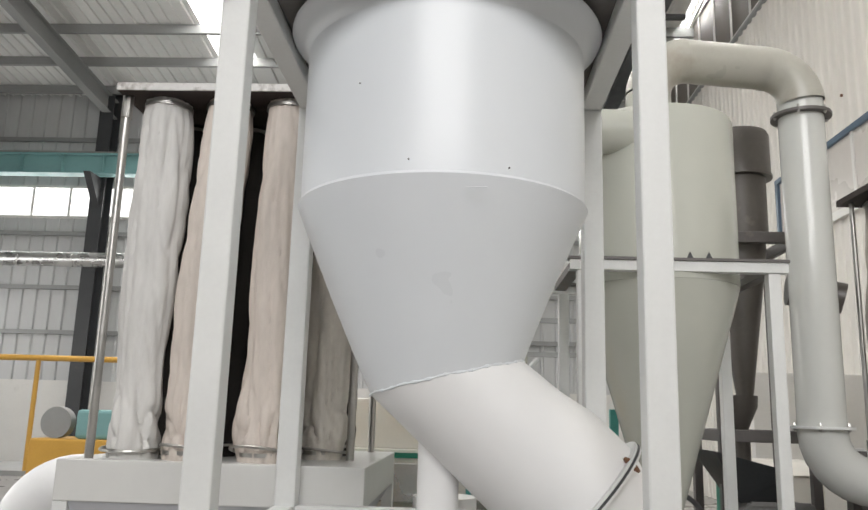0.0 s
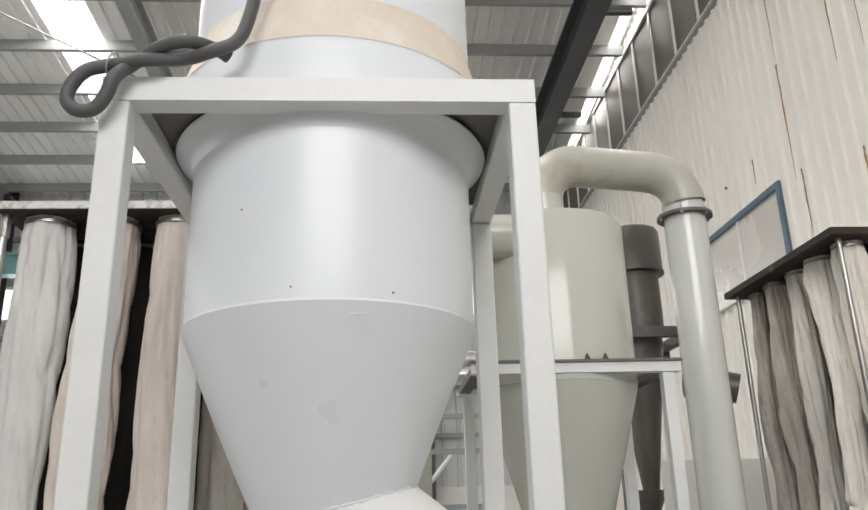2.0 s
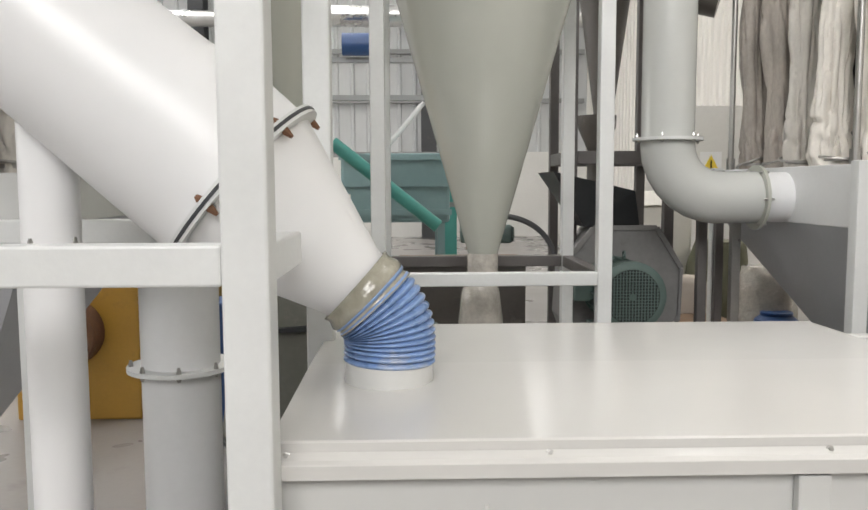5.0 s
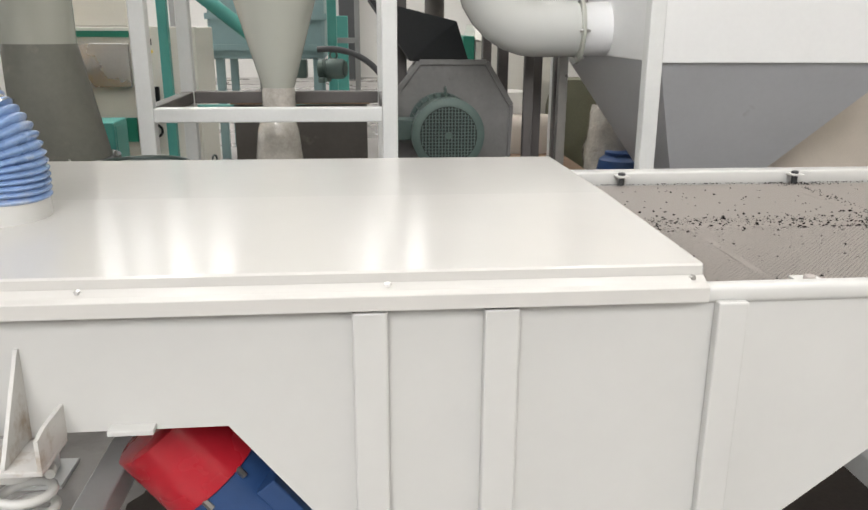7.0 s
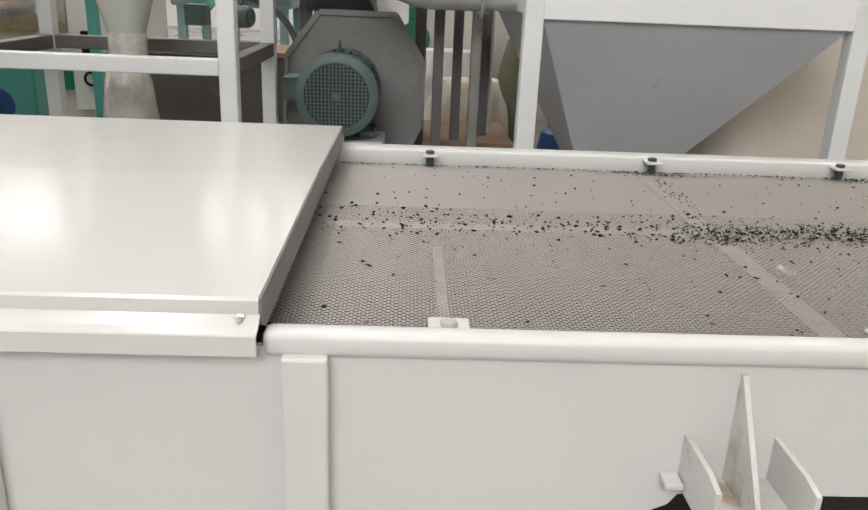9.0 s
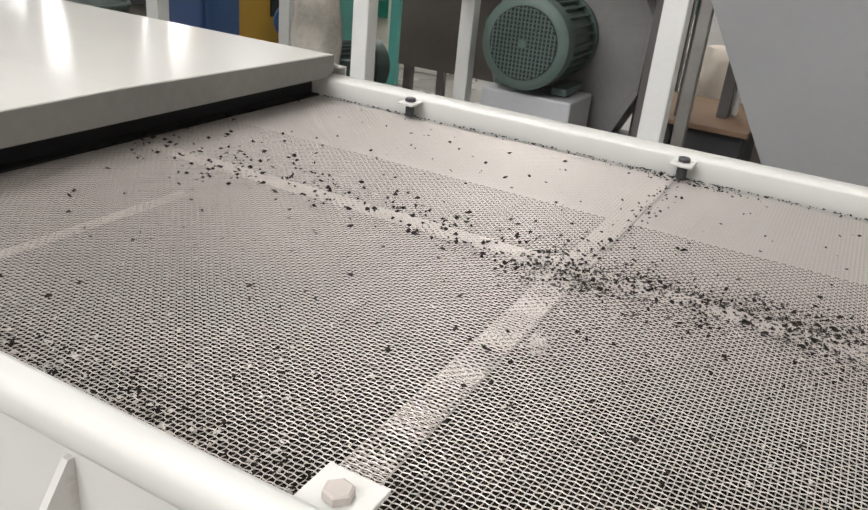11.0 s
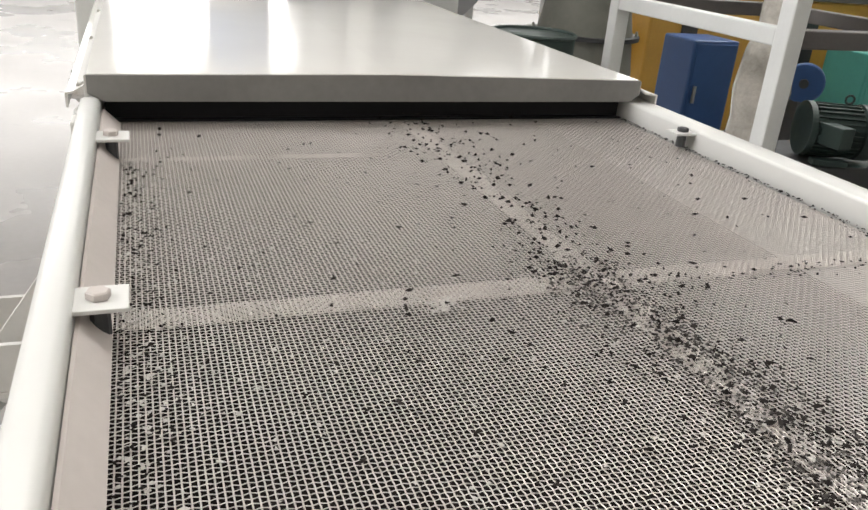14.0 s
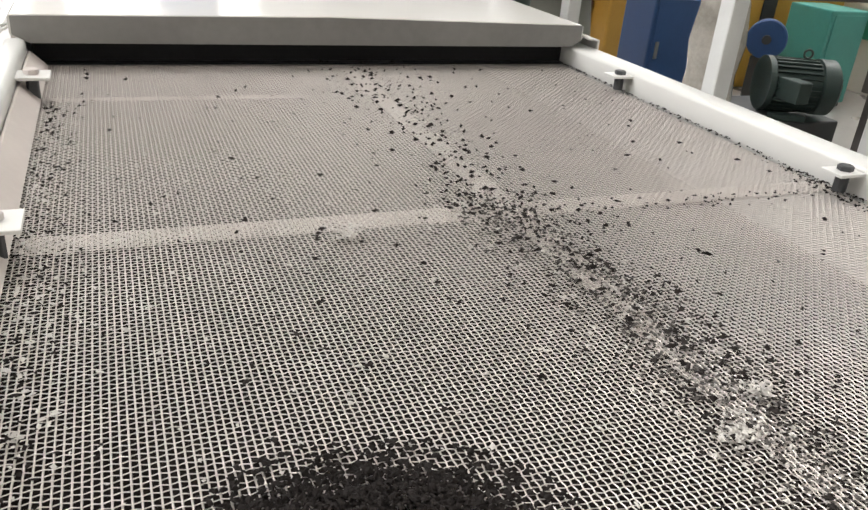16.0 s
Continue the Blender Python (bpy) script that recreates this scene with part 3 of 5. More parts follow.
def build_hopper_stand():
    st = thing("hopper_stand", (HX, HY, 0), "white-grey painted square tube stand round the hopper", "stand")
    zt = 2.9
    for x in (SX0, SX1 - TUBE):
        for y in (SY0, SY1 - TUBE):
            part("post", B(x, y, 0.012, x + TUBE, y + TUBE, zt, bevel=0.006), "frame", st)
            part("foot_plate", B(x - 0.04, y - 0.04, 0, x + TUBE + 0.04, y + TUBE + 0.04, 0.012), "frame", st)
    # open-ended top beams: front and back run through, so their ends show hollow
    for y in (SY0, SY1 - TUBE):
        bm = bmesh.new()
        t = 0.006
        outer = [(y, zt + 0.001), (y + TUBE, zt + 0.001), (y + TUBE, zt + 0.075), (y, zt + 0.075)]
        inner = [(y + t, zt + 0.001 + t), (y + TUBE - t, zt + 0.001 + t), (y + TUBE - t, zt + 0.075 - t), (y + t, zt + 0.075 - t)]
        loops = [[(x, v, w) for v, w in sec] for x, sec in ((SX0, outer), (SX1, outer), (SX1, inner), (SX0, inner), (SX0, outer))]
        rings(bm, loops, (False, False))
        bmesh.ops.remove_doubles(bm, verts=bm.verts, dist=0.0001)
        part("top_beam", bm, "frame", st)
        # Black plate set in the beam end: its inner shade as colour.
        part("beam_shadow_plug", B(SX1 - 0.03, y + t, zt + t + 0.002, SX1 - 0.025, y + TUBE - t, zt + 0.074 - t), "black", st)
    for x in (SX0 + 0.001, SX1 - TUBE - 0.001):
        part("side_beam", B(x, SY0 + TUBE + 0.001, zt + 0.001, x + TUBE, SY1 - TUBE - 0.001, zt + 0.075, bevel=0.005), "frame", st)
    zl = 1.25
    for y in (SY0 + 0.003, SY1 - TUBE + 0.003):
        part("cross_bar", B(SX0 + TUBE, y, zl, SX1 - TUBE, y + TUBE - 0.006, zl + 0.07, bevel=0.005), "frame", st)
    for x in (SX0 + 0.003, SX1 - TUBE + 0.003):
        part("side_bar", B(x, SY0 + TUBE, zl, x + TUBE - 0.006, SY1 - TUBE, zl + 0.07, bevel=0.005), "frame", st)
    bm = bmesh.new()
    n = 48
    outer = [(SX0 + TUBE, SY0 + TUBE), (SX1 - TUBE, SY0 + TUBE), (SX1 - TUBE, SY1 - TUBE), (SX0 + TUBE, SY1 - TUBE)]
    ins = []
    for k in range(n):
        a = 2 * math.pi * k / n
        dx, dy = math.cos(a), math.sin(a)
        hx, hy = (SX1 - SX0) / 2 - TUBE, (SY1 - SY0) / 2 - TUBE
        s = min(hx / max(abs(dx), 1e-6), hy / max(abs(dy), 1e-6))
        ins.append(((HX + 0.46 * dx, HY + 0.46 * dy), (HX + max(s, 0.461) * dx, HY + max(s, 0.461) * dy)))
    for z in (2.962, 2.97):
        a = [bm.verts.new((*i, z)) for i, _ in ins]
        b = [bm.verts.new((*o, z)) for _, o in ins]
        for k in range(n):
            bm.faces.new((a[k], a[(k + 1) % n], b[(k + 1) % n], b[k]))
    # Plate shares the stand paint; shade under the drum is in its colour.
    part("top_plate", bm, "frame_dark", st, "grey plate under the upper section, darkened for shade")


def build_hopper():
    h = thing("hopper", (HX, HY, 1.25), "light grey painted sheet steel hopper with slanted outlet pipe", "hopper")
    part("cylinder", LA(HX, HY, [(0.472, 2.33), (0.474, 2.5), (0.474, 2.865)], n=96, caps=(False, False)), "hopper", h, smooth=30)
    part("flared_rim", LA(HX, HY, [(0.474, 2.858), (0.481, 2.884), (0.495, 2.906), (0.514, 2.922), (0.532, 2.932), (0.536, 2.94), (0.53, 2.95), (0.46, 2.961)], n=96, caps=(False, False)), "hopper", h, smooth=50)
    n = 96
    loops = []
    for s in (0.0, 0.012, 0.02, 0.25, 0.5, 0.75, 1.0):
        r = 0.484 + (0.245 - 0.484) * s if s > 0.011 else 0.474
        zc = 2.335 + (1.785 - 2.335) * s if s > 0.011 else 2.338
        tilt = 0.24 * s
        cx = HX + 0.03 * s
        loops.append([(cx + r * math.cos(2 * math.pi * k / n), HY + r * math.sin(2 * math.pi * k / n), zc + tilt * r * math.cos(2 * math.pi * k / n)) for k in range(n)])
    part("cone", rings(bmesh.new(), loops, (False, False)), "hopper", h, smooth=30)
    # weld bead where cone and outlet meet
    bead = [Vector(p) for p in loops[-1]] + [Vector(loops[-1][0])]
    part("weld_bead", T([b + Vector((0, 0, 0.002 * math.sin(7 * i))) for i, b in enumerate(bead)], [0.004 + 0.0022 * math.sin(i * 2.3) for i in range(len(bead))], n=6), "hopper", h)
    d = Vector((1, 0, -0.9)).normalized()
    up = Vector((0.9, 0, 1)).normalized()
    c1 = Vector((-1.742, HY, 1.415))
    def circ(c, r):
        return [c + r * (math.cos(2 * math.pi * k / n) * up + math.sin(2 * math.pi * k / n) * Vector((0, 1, 0))) for k in range(n)]
    part("outlet_pipe", rings(bmesh.new(), [loops[-1], [a.lerp(b, 0.35) for a, b in zip([Vector(p) for p in loops[-1]], circ(c1, 0.222))], circ(c1 - d * 0.16, 0.224), circ(c1 - d * 0.012, 0.222)], (False, False)), "hopper_pipe", h, smooth=30)
    flange(h, "outlet_flange", c1, d, 0.245, 0.011, "frame", bolts=6, gasket=True, bolt_material="rust")
    c2 = c1 + d * 0.335
    part("taper_pipe", rings(bmesh.new(), [circ(c1 + d * 0.012, 0.218), circ(c2, 0.098), circ(c2 + d * 0.05, 0.096)], (False, False)), "hopper_pipe", h, smooth=40)
    # scratches and specks of the sheet
    part("weld_scar", B(HX + 0.08, HY - 0.4785, 2.287, HX + 0.14, HY - 0.474, 2.290, bevel=0.001), "hopper", h)
    for a, z in ((-100, 2.37), (-65, 2.36), (-120, 2.62)):
        part("lug", T([(HX + 0.472 * math.cos(radians(a)), HY + 0.472 * math.sin(radians(a)), z), (HX + 0.479 * math.cos(radians(a)), HY + 0.476 * math.sin(radians(a)), z)], 0.0025, n=6), "dark_steel", h)
    # upper section above the stand
    u = thing("upper_drum", (HX, HY, 2.971), "light grey drum with beige primer band on the stand", "drum")
    part("skirt", LA(HX, HY, [(0.549, 2.9755), (0.549, 2.99), (0.538, 3.127)], n=72, caps=(False, False)), "hopper", u, smooth=40)
    part("primer_band", LA(HX, HY, [(0.540, 3.125), (0.537, 3.135), (0.497, 3.275), (0.494, 3.30)], n=72, caps=(False, False)), "primer", u, "beige primer band", smooth=40)
    part("drum", LA(HX, HY, [(0.492, 3.295), (0.492, 4.4), (0.3, 4.6)], n=72, caps=(False, True)), "hopper", u, smooth=40)
    # hose from the outlet to the sieve cover
    hs = thing("flexible_hose", (-1.43, HY, 0.95), "blue ribbed flexible hose taped at the outlet", "hose")
    a = c2 + d * 0.012
    c_end = Vector((-1.405, HY, 0.955))
    path, rad = [], []
    p1, p2 = a + d * 0.14, c_end + Vector((0, 0, 0.13))
    for i in range(201):
        s = i / 200
        path.append((1 - s) ** 3 * a + 3 * (1 - s) ** 2 * s * p1 + 3 * (1 - s) * s * s * p2 + s ** 3 * c_end)
        rad.append(0.0965 + 0.0135 * abs(math.sin(math.pi * 18 * s + 0.5 * math.sin(9 * s))) ** 0.7 * (1 if 0.12 < s < 0.88 else 0.15))
    part("ribbed_hose", T(path, rad, n=48, caps=(False, False)), "hose", hs, smooth=60)
    part("tape_wrap", T(path[0:44:5], [0.109 + 0.004 * math.sin(5 * i) for i in range(9)], n=30, caps=(False, False)), "tape", hs, "crumpled clear tape", smooth=60)
    part("collar", T([c_end + Vector((0, 0, -0.004)), c_end + Vector((0, 0, 0.05))], [0.106, 0.104], n=40), "sieve", hs, "white collar on the cover", smooth=40)
    # upright pipe under the outlet
    v = thing("upright_pipe", (-2.2, 0.467, 0), "white painted upright pipe under the hopper outlet", "pipe")
    part("pipe", T([(-2.2, 0.467, 0.0), (-2.2, 0.467, 1.64)], 0.066, n=32), "hopper_pipe", v, smooth=40)
    flange(v, "pipe_flange", (-2.2, 0.467, 1.27), (0, 0, 1), 0.080, 0.008, "frame", 4)
    # grey knotted cable over the stand corner
    c = thing("cable_coil", (SX0, SY0, 2.98), "thick grey cable knotted over the stand corner", "cable")
    knots = [(0.47, 0.02, 3.62), (0.42, 0.0, 3.40), (0.38, -0.02, 3.16), (0.35, -0.03, 3.075), (0.29, -0.05, 3.03), (0.20, -0.02, 3.02), (0.11, -0.05, 3.0), (0.03, -0.04, 2.99),
             (-0.05, -0.05, 2.965), (-0.09, -0.05, 2.915), (-0.095, -0.05, 2.87), (-0.065, -0.05, 2.84), (-0.02, -0.05, 2.845), (0.01, -0.055, 2.885), (0.03, -0.06, 2.94),
             (0.07, -0.03, 3.0), (0.14, -0.05, 3.04), (0.22, -0.06, 3.055), (0.29, -0.01, 3.06), (0.325, 0.02, 3.05)]
    knots = [Vector((SX0 + 0.025 + kx, SY0 + ky, kz)) for kx, ky, kz in knots]
    pts = []
    for i in range(len(knots) - 1):
        p0, p1, p2, p3 = knots[max(i - 1, 0)], knots[i], knots[i + 1], knots[min(i + 2, len(knots) - 1)]
        for k in range(6):
            u = k / 6
            pts.append(0.5 * (2 * p1 + (p2 - p0) * u + (2 * p0 - 5 * p1 + 4 * p2 - p3) * u * u + (3 * p1 - p0 - 3 * p2 + p3) * u ** 3))
    part("cable", T(pts, 0.0195, n=14), "cable", c, smooth=60)
    part("binding_wire", T(arc((SX0 + 0.04, SY0 - 0.045, 2.985), 0.034, 0, 360, (0, 1, 0), (0.3, 0, 1), 16), 0.003, n=6), "steel", c, "thin binding wire")


build_hopper_stand()
build_hopper()

# ---- the cyclone, its stand and pipes ----
CX, CY = -0.995, 2.5


def build_cyclone():
    st = thing("cyclone_stand", (CX, CY, 0), "white-grey square tube stand under the cyclone", "stand")
    x0, x1, y0, y1 = -1.53, -0.455, 2.047, 2.955
    w = 0.065
    for x in (x0, x1 - w):
        for y in (y0, y1 - w):
            part("post", B(x, y, 0, x + w, y + w, 2.452, bevel=0.005), "frame", st)
    # Rear and side members take the darker tone, for shade inside the frame.
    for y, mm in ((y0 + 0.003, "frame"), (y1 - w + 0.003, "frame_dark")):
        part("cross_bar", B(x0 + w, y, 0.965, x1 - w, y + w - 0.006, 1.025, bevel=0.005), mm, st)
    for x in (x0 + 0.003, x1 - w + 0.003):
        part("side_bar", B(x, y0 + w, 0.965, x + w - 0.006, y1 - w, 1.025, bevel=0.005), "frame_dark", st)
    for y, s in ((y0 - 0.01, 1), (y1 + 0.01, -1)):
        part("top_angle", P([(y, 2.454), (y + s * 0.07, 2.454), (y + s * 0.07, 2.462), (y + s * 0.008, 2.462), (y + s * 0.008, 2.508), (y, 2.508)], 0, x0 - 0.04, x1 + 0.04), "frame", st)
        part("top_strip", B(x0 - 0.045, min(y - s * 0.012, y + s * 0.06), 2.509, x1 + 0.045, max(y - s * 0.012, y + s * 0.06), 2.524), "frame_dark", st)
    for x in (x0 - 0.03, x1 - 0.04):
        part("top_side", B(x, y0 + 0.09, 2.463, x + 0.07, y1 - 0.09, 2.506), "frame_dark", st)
    c = thing("cyclone", (CX, CY, 0.93), "grey-green painted cyclone separator with a long cone", "cyclone")
    part("cylinder", LA(CX, CY, [(0.457, 2.42), (0.457, 3.40), (0.452, 3.412)], n=96), "cyclone", c, smooth=30)
    part("cone", LA(CX, CY, [(0.455, 2.419), (0.445, 2.38), (0.07, 1.06)], n=96, caps=(True, False)), "cyclone", c, smooth=30)
    part("outlet_collar", LA(CX, CY, [(0.074, 1.08), (0.078, 1.06), (0.078, 0.985), (0.086, 0.98), (0.086, 0.96)], n=32), "film", c, "taped dusty outlet collar", smooth=30)
    part("outlet_sleeve", LA(CX - 0.01, CY, [(0.074, 0.957), (0.096, 0.88), (0.115, 0.72), (0.10, 0.60), (0.112, 0.45)], n=24), "film", c, "dusty plastic sleeve", smooth=60)
    for x in (-0.93, -0.83):
        part("lug", P([(x - 0.02, 2.518), (x + 0.02, 2.518), (x, 2.56)], 1, 2.035, 2.05), "dark_steel", c)
    # inlet with its riser
    iy = 2.175
    r = 0.132
    part("inlet_pipe", T([(-1.70, iy, 3.283), (-0.95, iy + 0.02, 3.283)], r, n=48), "cyclone", c, smooth=40)
    riser = thing("riser_pipe", (-1.93, iy, 0.0), "grey-green riser pipe feeding the cyclone", "pipe")
    part("elbow", T([(-1.93, iy, 2.9), (-1.93, iy, 3.0)] + arc((-1.70, iy, 3.053), 0.23, 180, 90, (1, 0, 0), (0, 0, 1), 14), [0.145] * 2 + [0.14] * 15, n=40, caps=(False, False)), "cyclone", riser, smooth=40)
    part("pipe", T([(-1.93, iy, 1.2), (-1.93, iy, 2.9)], 0.145, n=40), "cyclone", riser, smooth=40)
    flange(riser, "riser_flange", (-1.93, iy, 0.80), (0, 0, 1), 0.27, 0.01, "dark_steel", 6)
    part("flared_foot", LA(-1.93, iy, [(0.30, 0.30), (0.235, 0.79), (0.235, 0.812), (0.147, 1.28)], n=40), "foot", riser, smooth=40)
    part("foot_ring", LA(-1.93, iy, [(0.33, 0.28), (0.33, 0.30)], n=40), "dark_steel", riser)
    # outlet over the top to the bag filter
    o = thing("outlet_duct", (0.0, 2.72, 1.2), "grey-green pipe from the cyclone top to the bag filter", "pipe")
    r, oy, zt, px = 0.14, 2.6, 3.925, 0.0
    R = 0.24
    part("cyclone_neck", T([(CX, oy, 3.412), (CX, oy, zt - R)], r, n=48), "cyclone", o, smooth=40)
    part("neck_elbow", T(arc((CX + R, oy, zt - R), R, 180, 90, (1, 0, 0), (0, 0, 1), 7), r, n=48, caps=(False, False)), "stained", o, smooth=20)
    part("cross_pipe", T([(CX + R - 0.03, oy, zt), (px - R + 0.03, 2.7, zt)], r - 0.002, n=48), "stained", o, smooth=40)
    part("drop_elbow", T(arc((px - R, 2.7, zt - R), R, 90, 0, (1, 0, 0), (0, 0, 1), 7), r, n=48, caps=(False, False)), "stained", o, smooth=20)
    part("drop_pipe", T([(px, 2.72, zt - R + 0.02), (px, 2.72, 1.655)], r - 0.003, n=48), "drop_pipe", o, smooth=40)
    flange(o, "upper_flange", (px, 2.72, 3.6), (0, 0, 1), 0.182, 0.01, "frame_dark", 6)
    flange(o, "lower_flange", (px, 2.72, 1.652), (0, 0, 1), 0.18, 0.008, "frame", 6)
    RR = 0.28
    part("base_elbow", T([(px, 2.72, 1.65)] + arc((px + RR, 2.72, 1.345 + RR), RR, 180, 270, (1, 0, 0), (0, 0, 1), 7), r, n=48, caps=(False, False)), "drop_pipe", o, smooth=15)
    part("filter_pipe", T([(px + RR - 0.03, 2.72, 1.345), (0.475, 2.72, 1.345)], r - 0.002, n=48), "drop_pipe", o, smooth=40)
    flange(o, "filter_flange", (0.48, 2.72, 1.345), (1, 0, 0), 0.172, 0.008, "cyclone", 6)
    part("spigot", T([(0.49, 2.72, 1.345), (0.632, 2.72, 1.345)], 0.132, n=48), "box", o, smooth=40)


build_cyclone()


# ---- bag filters ----
def build_bag(loc, height, r, seed, material, lean=(0, 0), fold=1.0):
    """A slack filter bag hung from a clamp: long pleats, slanting creases, and a crumpled bell gathered at its lower clamp."""
    rng = random.Random(seed)
    x, y, z = loc
    bag = thing("filter_bag", (x, y, z), "slack dusty grey filter cloth bag with steel clamps", "filter bag", "filter bags")
    n, m = (28, 36) if material == "bag_shaded" else (72, 120)
    ph = [rng.uniform(0, 6.28) for _ in range(6)]

    def ridge(u, v, w):
        return (1 - abs(noise.noise(Vector((u, v, w))))) ** 5

    loops = []
    for j in range(m + 1):
        s = j / m
        h = height * s
        top = math.exp(-((1 - s) / 0.05) ** 2)
        slack = math.exp(-((s - 0.08) / 0.09) ** 2)
        neck = math.exp(-(s / 0.018) ** 2)
        rr = r * (1 - 0.12 * top + 0.13 * slack - 0.14 * neck + 0.05 * fold * math.sin(7 * s + ph[5]) * math.sin(math.pi * s) - 0.14 * fold * math.exp(-((s - 0.24) / 0.12) ** 2))
        bx = x + lean[0] * (1 - s) + 0.010 * math.sin(4 * s + ph[0]) * math.sin(math.pi * s)
        by = y + lean[1] * (1 - s) + 0.010 * math.sin(3 * s + ph[1]) * math.sin(math.pi * s)
        calm = 1 - 0.7 * top - 0.8 * neck
        loop = []
        for k in range(n):
            a = 2 * math.pi * k / n
            ca, sa = math.cos(a), math.sin(a)
            tw = a + 0.9 * h + ph[3]
            ct, st_ = math.cos(tw), math.sin(tw)
            broad = noise.noise(Vector((ca * 1.1 + seed, sa * 1.1, h * 1.3)))
            pleat = ridge(ca * 1.6 + seed, sa * 1.6, h * 0.45 + ph[4])
            slant = ridge(ct * 1.9 - seed, st_ * 1.9, h * 2.4)
            cross = ridge(ca * 1.5 + 3 * seed, sa * 1.5, h * 7.0 + 1.2 * ca)
            fine_ = noise.noise(Vector((ca * 6 + seed, sa * 6, h * 16)))
            tuck = ridge(ca * 3.0 - seed, sa * 3.0, h * 1.2) * (top + 0.6 * slack)
            q = rr * (1.02 + calm * (0.15 * fold * broad - 0.24 * fold * pleat - 0.16 * (0.4 + fold * 0.6) * slant + 0.014 * fine_
                      - (0.03 + 0.22 * slack) * cross) - 0.12 * tuck + 0.06)
            q *= 1 + 0.15 * fold * calm * math.cos(2 * (a - ph[2] - 2.2 * s))
            loop.append((bx + q * ca, by + q * sa, z + h))
        loops.append(loop)
    part("cloth", rings(bmesh.new(), loops), material, bag, smooth=70)
    for zc, dx in ((z + height * 0.985, 0), (z + 0.03, 1)):
        part("clamp", T([(x + lean[0] * dx, y + lean[1] * dx, zc - 0.008), (x + lean[0] * dx, y + lean[1] * dx, zc + 0.008)], r * 0.97, n=30), "steel", bag, "steel hose clamp", smooth=40)
    tilt = Vector((rng.uniform(-0.25, 0.25), rng.uniform(-0.25, 0.25), 1)).normalized()
    s_ = tilt.orthogonal().normalized()
    part("loose_band", T(arc((x + lean[0] + rng.uniform(-0.02, 0.02), y + lean[1] + rng.uniform(-0.02, 0.02), z + 0.04), r * 1.12, 0, 350, s_, tilt.cross(s_), 24), 0.007, n=6), "steel", bag, "loose steel band")
    return bag


def build_filter_right():
    f = thing("bag_filter", (1.2, 2.7, 0), "pale grey bag filter box on posts with a grey funnel below", "bag filter")
    x0, x1, y0, y1, z0, z1 = 0.632, 1.80, 1.918, 3.60, 1.215, 1.505
    part("box", B(x0, y0 + 0.004, z0, x1, y1, z1, bevel=0.004), "box", f)
    w = 0.066
    for x in (x0 - w + 0.002, 1.725):
        for y in (y0 - 0.004, y1 - w):
            part("post", B(x, y, 0, x + w, y + w, z1 + 0.012, bevel=0.004), "frame", f)
    bm = bmesh.new()
    top = [(x0 + 0.002, y0 + 0.02, z0), (1.722, y0 + 0.02, z0), (1.722, y1 - 0.02, z0), (x0 + 0.002, y1 - 0.02, z0)]
    bot = [(0.95, 2.42, 0.48), (1.16, 2.42, 0.48), (1.16, 2.64, 0.48), (0.95, 2.64, 0.48)]
    rings(bm, [bot, top])
    part("funnel", bm, "grey_sheet", f, "mid grey sheet steel funnel")
    part("outlet_film", LA(1.055, 2.53, [(0.10, 0.50), (0.13, 0.42), (0.15, 0.30), (0.12, 0.2)], n=20), "film", f, "crumpled plastic outlet sleeve", smooth=70)
    part("top_plate", B(0.60, 2.07, 3.25, 2.02, 3.60, 3.262), "plate", f, "dark steel bag plate")
    for a in ((0.60, 2.07, 2.02, 2.10), (0.60, 3.57, 2.02, 3.60), (0.60, 2.101, 0.63, 3.569)):
        part("plate_edge", B(a[0], a[1], 3.262, a[2], a[3], 3.295), "plate", f)
    for x, y in ((0.69, 2.16), (0.66, 3.50), (1.93, 2.16), (1.93, 3.5)):
        xx = min(x, 1.76)
        part("rod", T([(xx, y, z1), (xx, y, 3.25)], 0.017, n=12), "steel", f, smooth=40)
        part("rod_socket", T([(xx, y, z1), (xx, y, z1 + 0.07)], 0.026, n=12), "steel", f)
    k = 0
    for ix, x in enumerate((0.80, 1.06, 1.32, 1.58)):
        for iy, y in enumerate((2.26, 2.56, 2.86, 3.16, 3.44)):
            k += 1
            build_bag((x, y, z1), 1.745, 0.096 + 0.012 * ((k * 7) % 5 - 2) / 2, 20 + k, ("bag_soot" if iy > 2 or k == 6 else "bag") if ix == 0 or iy == 0 else "bag_shaded", (0.05 * math.sin(k * 2.1), 0.075 * math.cos(k * 1.7)), 1.25)


